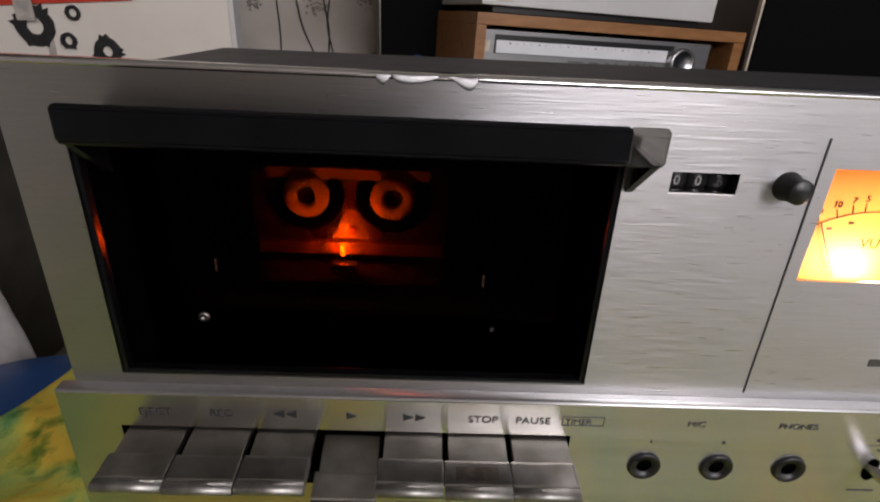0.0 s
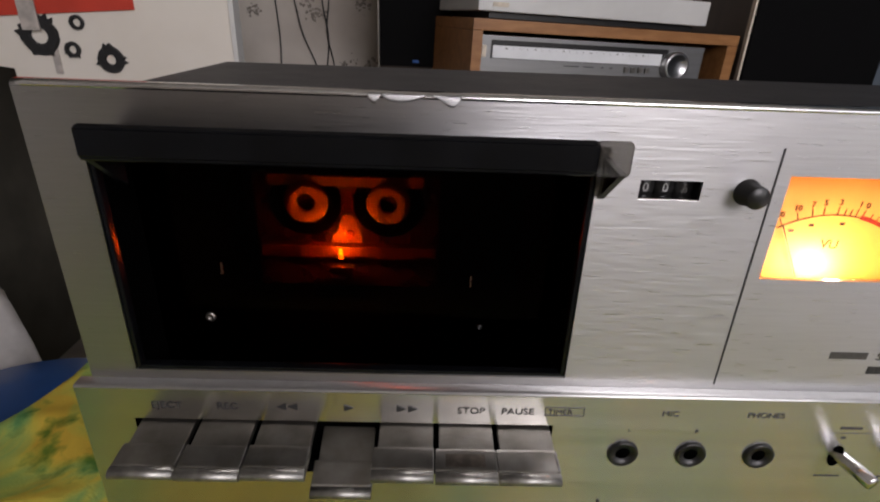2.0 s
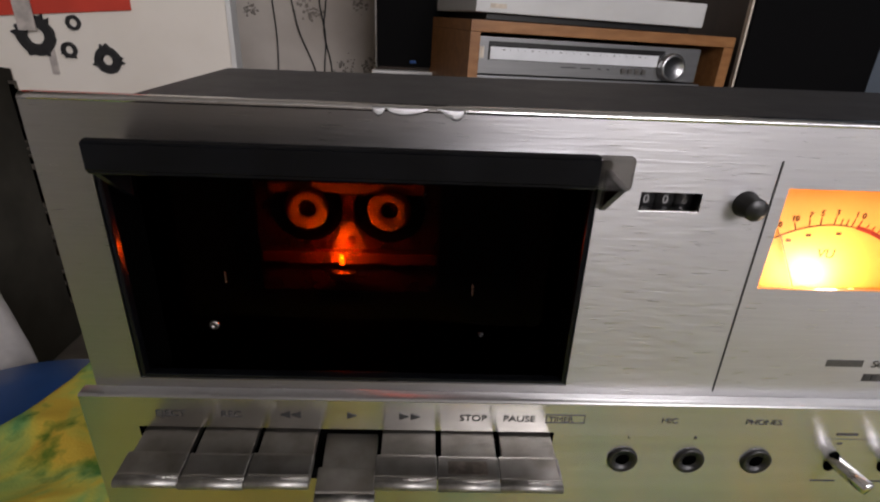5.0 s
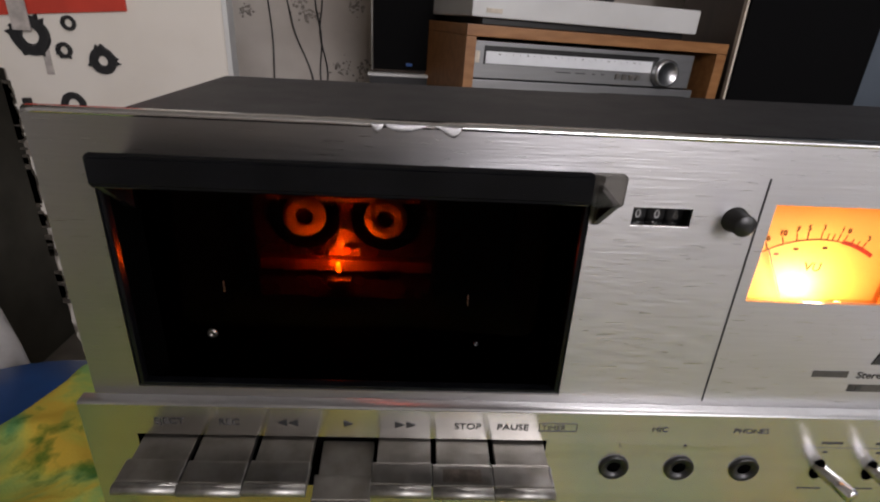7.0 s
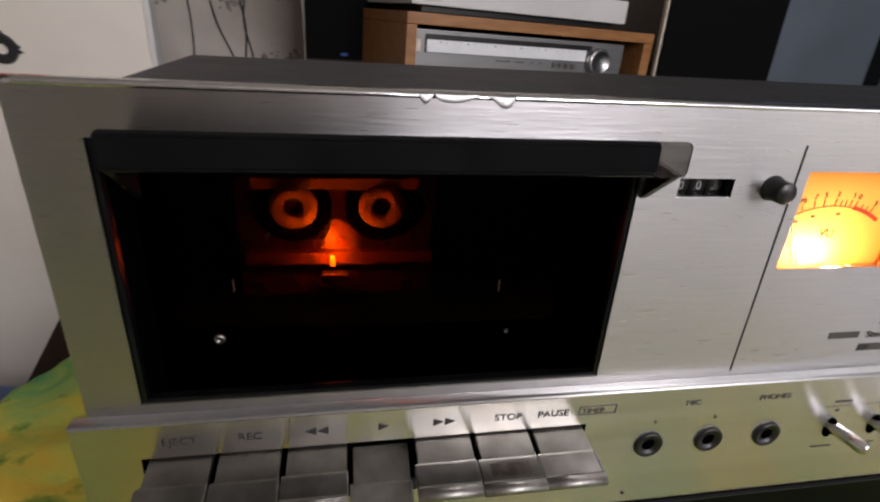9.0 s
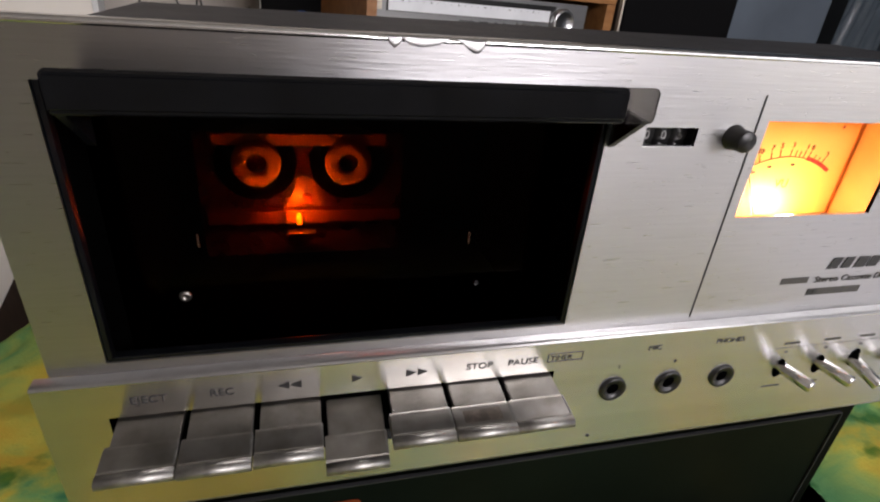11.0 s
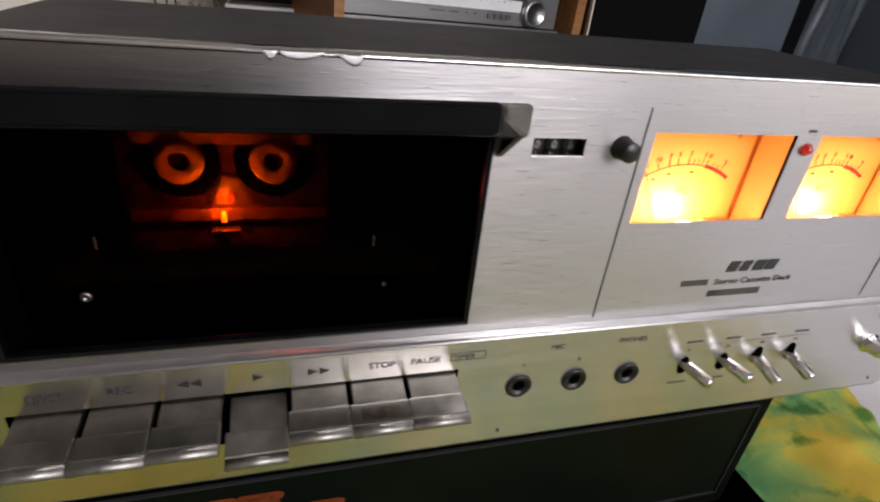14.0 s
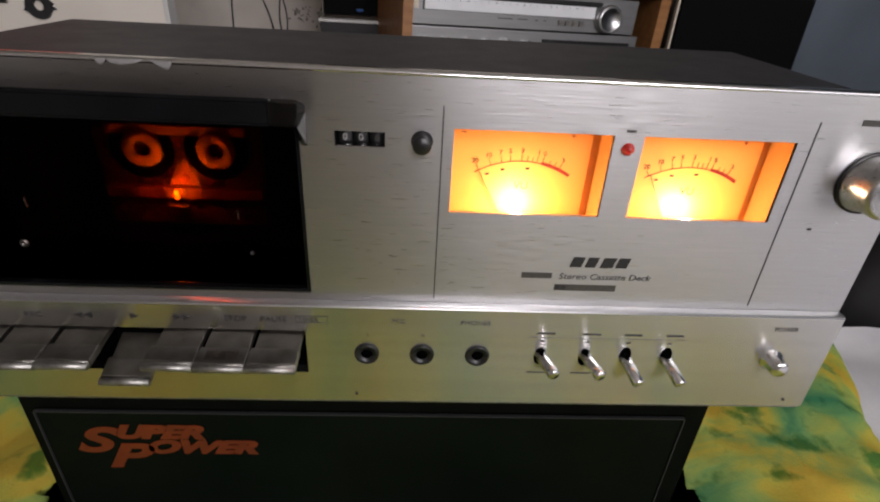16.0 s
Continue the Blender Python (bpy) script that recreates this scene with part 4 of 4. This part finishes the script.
BX, BZZ = -0.012, -0.010
rings = ((-0.735, 0.077, 0.031, 0.0125, 8), (-0.670, 0.099, 0.0115, 0.006, 0), (-0.686, 0.0573, 0.0125, 0.006, 3), (-0.6271, 0.0435, 0.0215, 0.0075, 7), (-0.690, -0.0295, 0.0205, 0.009, 0))
for rx, rz_, ro, ri, jag in rings:
    rx, rz_ = rx + BX, rz_ + BZZ
    bm = bmesh.new()
    k = 40
    random.seed(int(abs(rx) * 1000))
    spikes = {random.randrange(k): random.uniform(1.08, 1.3) for _ in range(jag)}
    loops = []
    for rad, yy in ((ri, -0.001), (ri * 1.25, -0.006), (ro * 0.93, -0.006), (ro, -0.001)):
        loops.append([bm.verts.new((rx + rad * (spikes.get(i, 1) if rad > ri * 1.3 else 1) * math.cos(2 * math.pi * i / k) * (1 + 0.03 * math.sin(i)), 0.7795 + yy, rz_ + rad * (spikes.get(i, 1) if rad > ri * 1.3 else 1) * math.sin(2 * math.pi * i / k))) for i in range(k)])
    for la, lb in zip(loops, loops[1:] + loops[:1]):
        for i in range(k):
            bm.faces.new((la[i], la[(i + 1) % k], lb[(i + 1) % k], lb[i]))
    tagged(mesh_object("rubber_ring", bm, M_RUBBER), "ragged black rubber ring hung on the cream board" if jag else "small black rubber ring hung on the cream board", "ring", group="rings on the board")
tagged(mesh_object("rubber_plug", box(-0.782, -0.7715, 0.770, 0.7795, -0.0445, -0.0315, 0.001), M_RUBBER), "small black rubber block stuck on the board", "block")
bm = box(-0.767, -0.739, 0.770, 0.7725, 0.075, 0.12, 0.0, m=None)
tagged(mesh_object("sticky_tape", bm, M_TAPE), "creased clear sticky tape holding a ring", "tape")
tagged(mesh_object("sticky_tape", box(-0.734, -0.723, 0.7775, 0.7795, 0.008, 0.052), M_TAPE), "strip of old clear tape under a ring", "tape")
bm = box(-0.93, -0.5860, 0.7760, 0.7785, 0.111, 0.30)
for v in bm.verts:
    if v.co.z < 0.2:
        v.co.z += 0.075 * (v.co.x + 0.5860)
tagged(mesh_object("red_poster", bm, M_REDPOSTER), "glossy red poster sheet on the cream board", "poster")

# ---- cables and stains on the plaster wall ----


def cable(pts):
    return tagged(tube("hanging_cable", pts, 0.0022, M_WIRE, None), "thin black cable hanging down the wall", "cable", group="wall cables")


def drop(xa, za, xb, zb, wob, n=14):
    return [(xa + (xb - xa) * i / n + wob * math.sin(i * 0.9 + xa * 30), 1.444 - 0.004 * math.sin(i), za + (zb - za) * i / n) for i in range(n + 1)]


cable(drop(-0.540, 0.30, -0.533, -0.35, 0.003))
cable(drop(-0.540, 0.30, -0.425, -0.07, 0.004))
cable(drop(-0.412, 0.30, -0.398, -0.10, 0.006))
cable(drop(-0.405, 0.30, -0.388, -0.10, -0.006))
random.seed(11)
for sx, sz, sw in ((-0.45, 0.13, 0.035), (-0.43, 0.11, 0.02), (-0.30, 0.14, 0.02), (-0.60, 0.12, 0.02), (-0.34, -0.02, 0.03), (-0.28, -0.03, 0.03)):
    bm = bmesh.new()
    for q in range(26):
        px, pz, s = random.gauss(sx, sw * 0.5), random.gauss(sz, sw * 0.45), random.uniform(0.0015, 0.005)
        k = 7
        bm.faces.new([bm.verts.new((px + s * random.uniform(0.6, 1.3) * math.cos(6.283 * i / k), YN - 0.0012 - 0.00002 * q, pz + s * random.uniform(0.6, 1.3) * math.sin(6.283 * i / k))) for i in range(k)])
    tagged(mesh_object("wall_stain", bm, M_STAIN), "faint speckled damp stain on the plaster", "stain", kind="structure")

# ---- tub and sack beside the table, bedding at the other end ----
tub = thing("plastic_tub", -0.70, 0.42, FLOOR, "blue plastic tub with a blue lid beside the table", "tub")
part("body", lathe([(0, 0), (0.17, 0), (0.20, 0.47), (0, 0.47)], pose(-0.70, 0.42, FLOOR), 48), M_BLUE, tub, "", True)
part("lid", lathe([(0, 0.046), (0.12, 0.044), (0.19, 0.034), (0.212, 0.02), (0.216, 0.0), (0.20, 0.0)], pose(-0.70, 0.42, FLOOR + 0.4705), 56), M_BLUE, tub, "domed blue lid", True)


def lump(name, cx, cy, z0, rx, ry, h, material, label, cat, seed, n=36):
    bm = bmesh.new()
    bmesh.ops.create_icosphere(bm, subdivisions=4, radius=1)
    for v in bm.verts:
        p = v.co.copy()
        k = 1 + 0.22 * noise.noise(p * 1.7 + Vector((seed, 0, 0))) + 0.07 * noise.noise(p * 5 + Vector((0, seed, 0)))
        zc = max(-0.92, p.z * k)
        v.co = Vector((cx + p.x * rx * k, cy + p.y * ry * k, z0 + (zc + 0.92) / 1.92 * h))
    return tagged(mesh_object(name, bm, material, True), label, cat)


lump("white_sack", -0.965, 0.70, FLOOR, 0.115, 0.06, 0.62, M_BAG, "lumpy white plastic sack leaning by the board", "sack", 3)
bed = thing("bed", 0.75, 0.1, FLOOR, "low bed with a rumpled white cotton sheet beside the table", "bed")
part("mattress", box(0.385, 1.20, -0.75, 0.29, -0.50, -0.245, 0.03, 3), M_SHEET, bed)
part("bed_base", box(0.40, 1.18, -0.73, 0.27, FLOOR, -0.501), M_SPKWOOD, bed)
bm = bmesh.new()
g = [[bm.verts.new((0.376 + 0.83 * i / 60, -0.76 + 1.055 * k / 60, -0.238 + 0.014 * noise.noise(Vector((i * 0.16, k * 0.16, 9))) + 0.006 * (1 - 2 * abs(noise.noise(Vector((i * 0.4, k * 0.25, 2))))) - 0.03 * max(0, 3 - i) / 3)) for i in range(61)] for k in range(61)]
for k in range(60):
    for i in range(60):
        bm.faces.new((g[k][i], g[k][i + 1], g[k + 1][i + 1], g[k + 1][i]))
part("sheet", bm, M_SHEET, bed, "rumpled white cotton sheet", True)
lump("dark_bag", 0.80, 0.47, FLOOR, 0.17, 0.12, 0.77, M_COVER, "dark grey cloth bag beside the bedding", "bag", 9)


def plastic_sheet():
    bm = bmesh.new()
    nx, nz = 24, 40
    g = [[bm.verts.new((1.085 + 0.15 * i / nx + 0.004 * math.sin(k * 0.6), 0.945 + 0.012 * noise.noise(Vector((i * 0.35, k * 0.12, 3))), CBOT + 0.001 + 0.95 * k / nz)) for i in range(nx + 1)] for k in range(nz + 1)]
    for k in range(nz):
        for i in range(nx):
            bm.faces.new((g[k][i], g[k][i + 1], g[k + 1][i + 1], g[k + 1][i]))
    bmesh.ops.solidify(bm, geom=bm.faces, thickness=0.001)
    return bm


structure("partition", box(0.800, 1.083, 0.985, 1.010, FLOOR, 1.20), M_SLATE, "slate-blue painted partition beside the loudspeaker", "partition")
tagged(mesh_object("plastic_sheet", plastic_sheet(), M_GLASS, True), "hanging grey-blue plastic sheet with pale creases", "plastic sheet")
# made-up dark shape for the dark area below the board's diagonal edge
bm = bmesh.new()
front = [bm.verts.new((x, 0.762, z)) for x, z in ((-0.74, -0.56), (-0.66, -0.43), (-0.55, -0.25), (-0.47, -0.17), (-0.42, -0.17), (-0.42, FLOOR), (-0.74, FLOOR))]
f = bm.faces.new(front)
r = bmesh.ops.extrude_face_region(bm, geom=[f])
for v in r["geom"]:
    if isinstance(v, bmesh.types.BMVert):
        v.co.y += 0.014
tagged(mesh_object("added_dark_shape", bm, M_SPKWOOD), "added dark brown shape over the lower board", "plank")
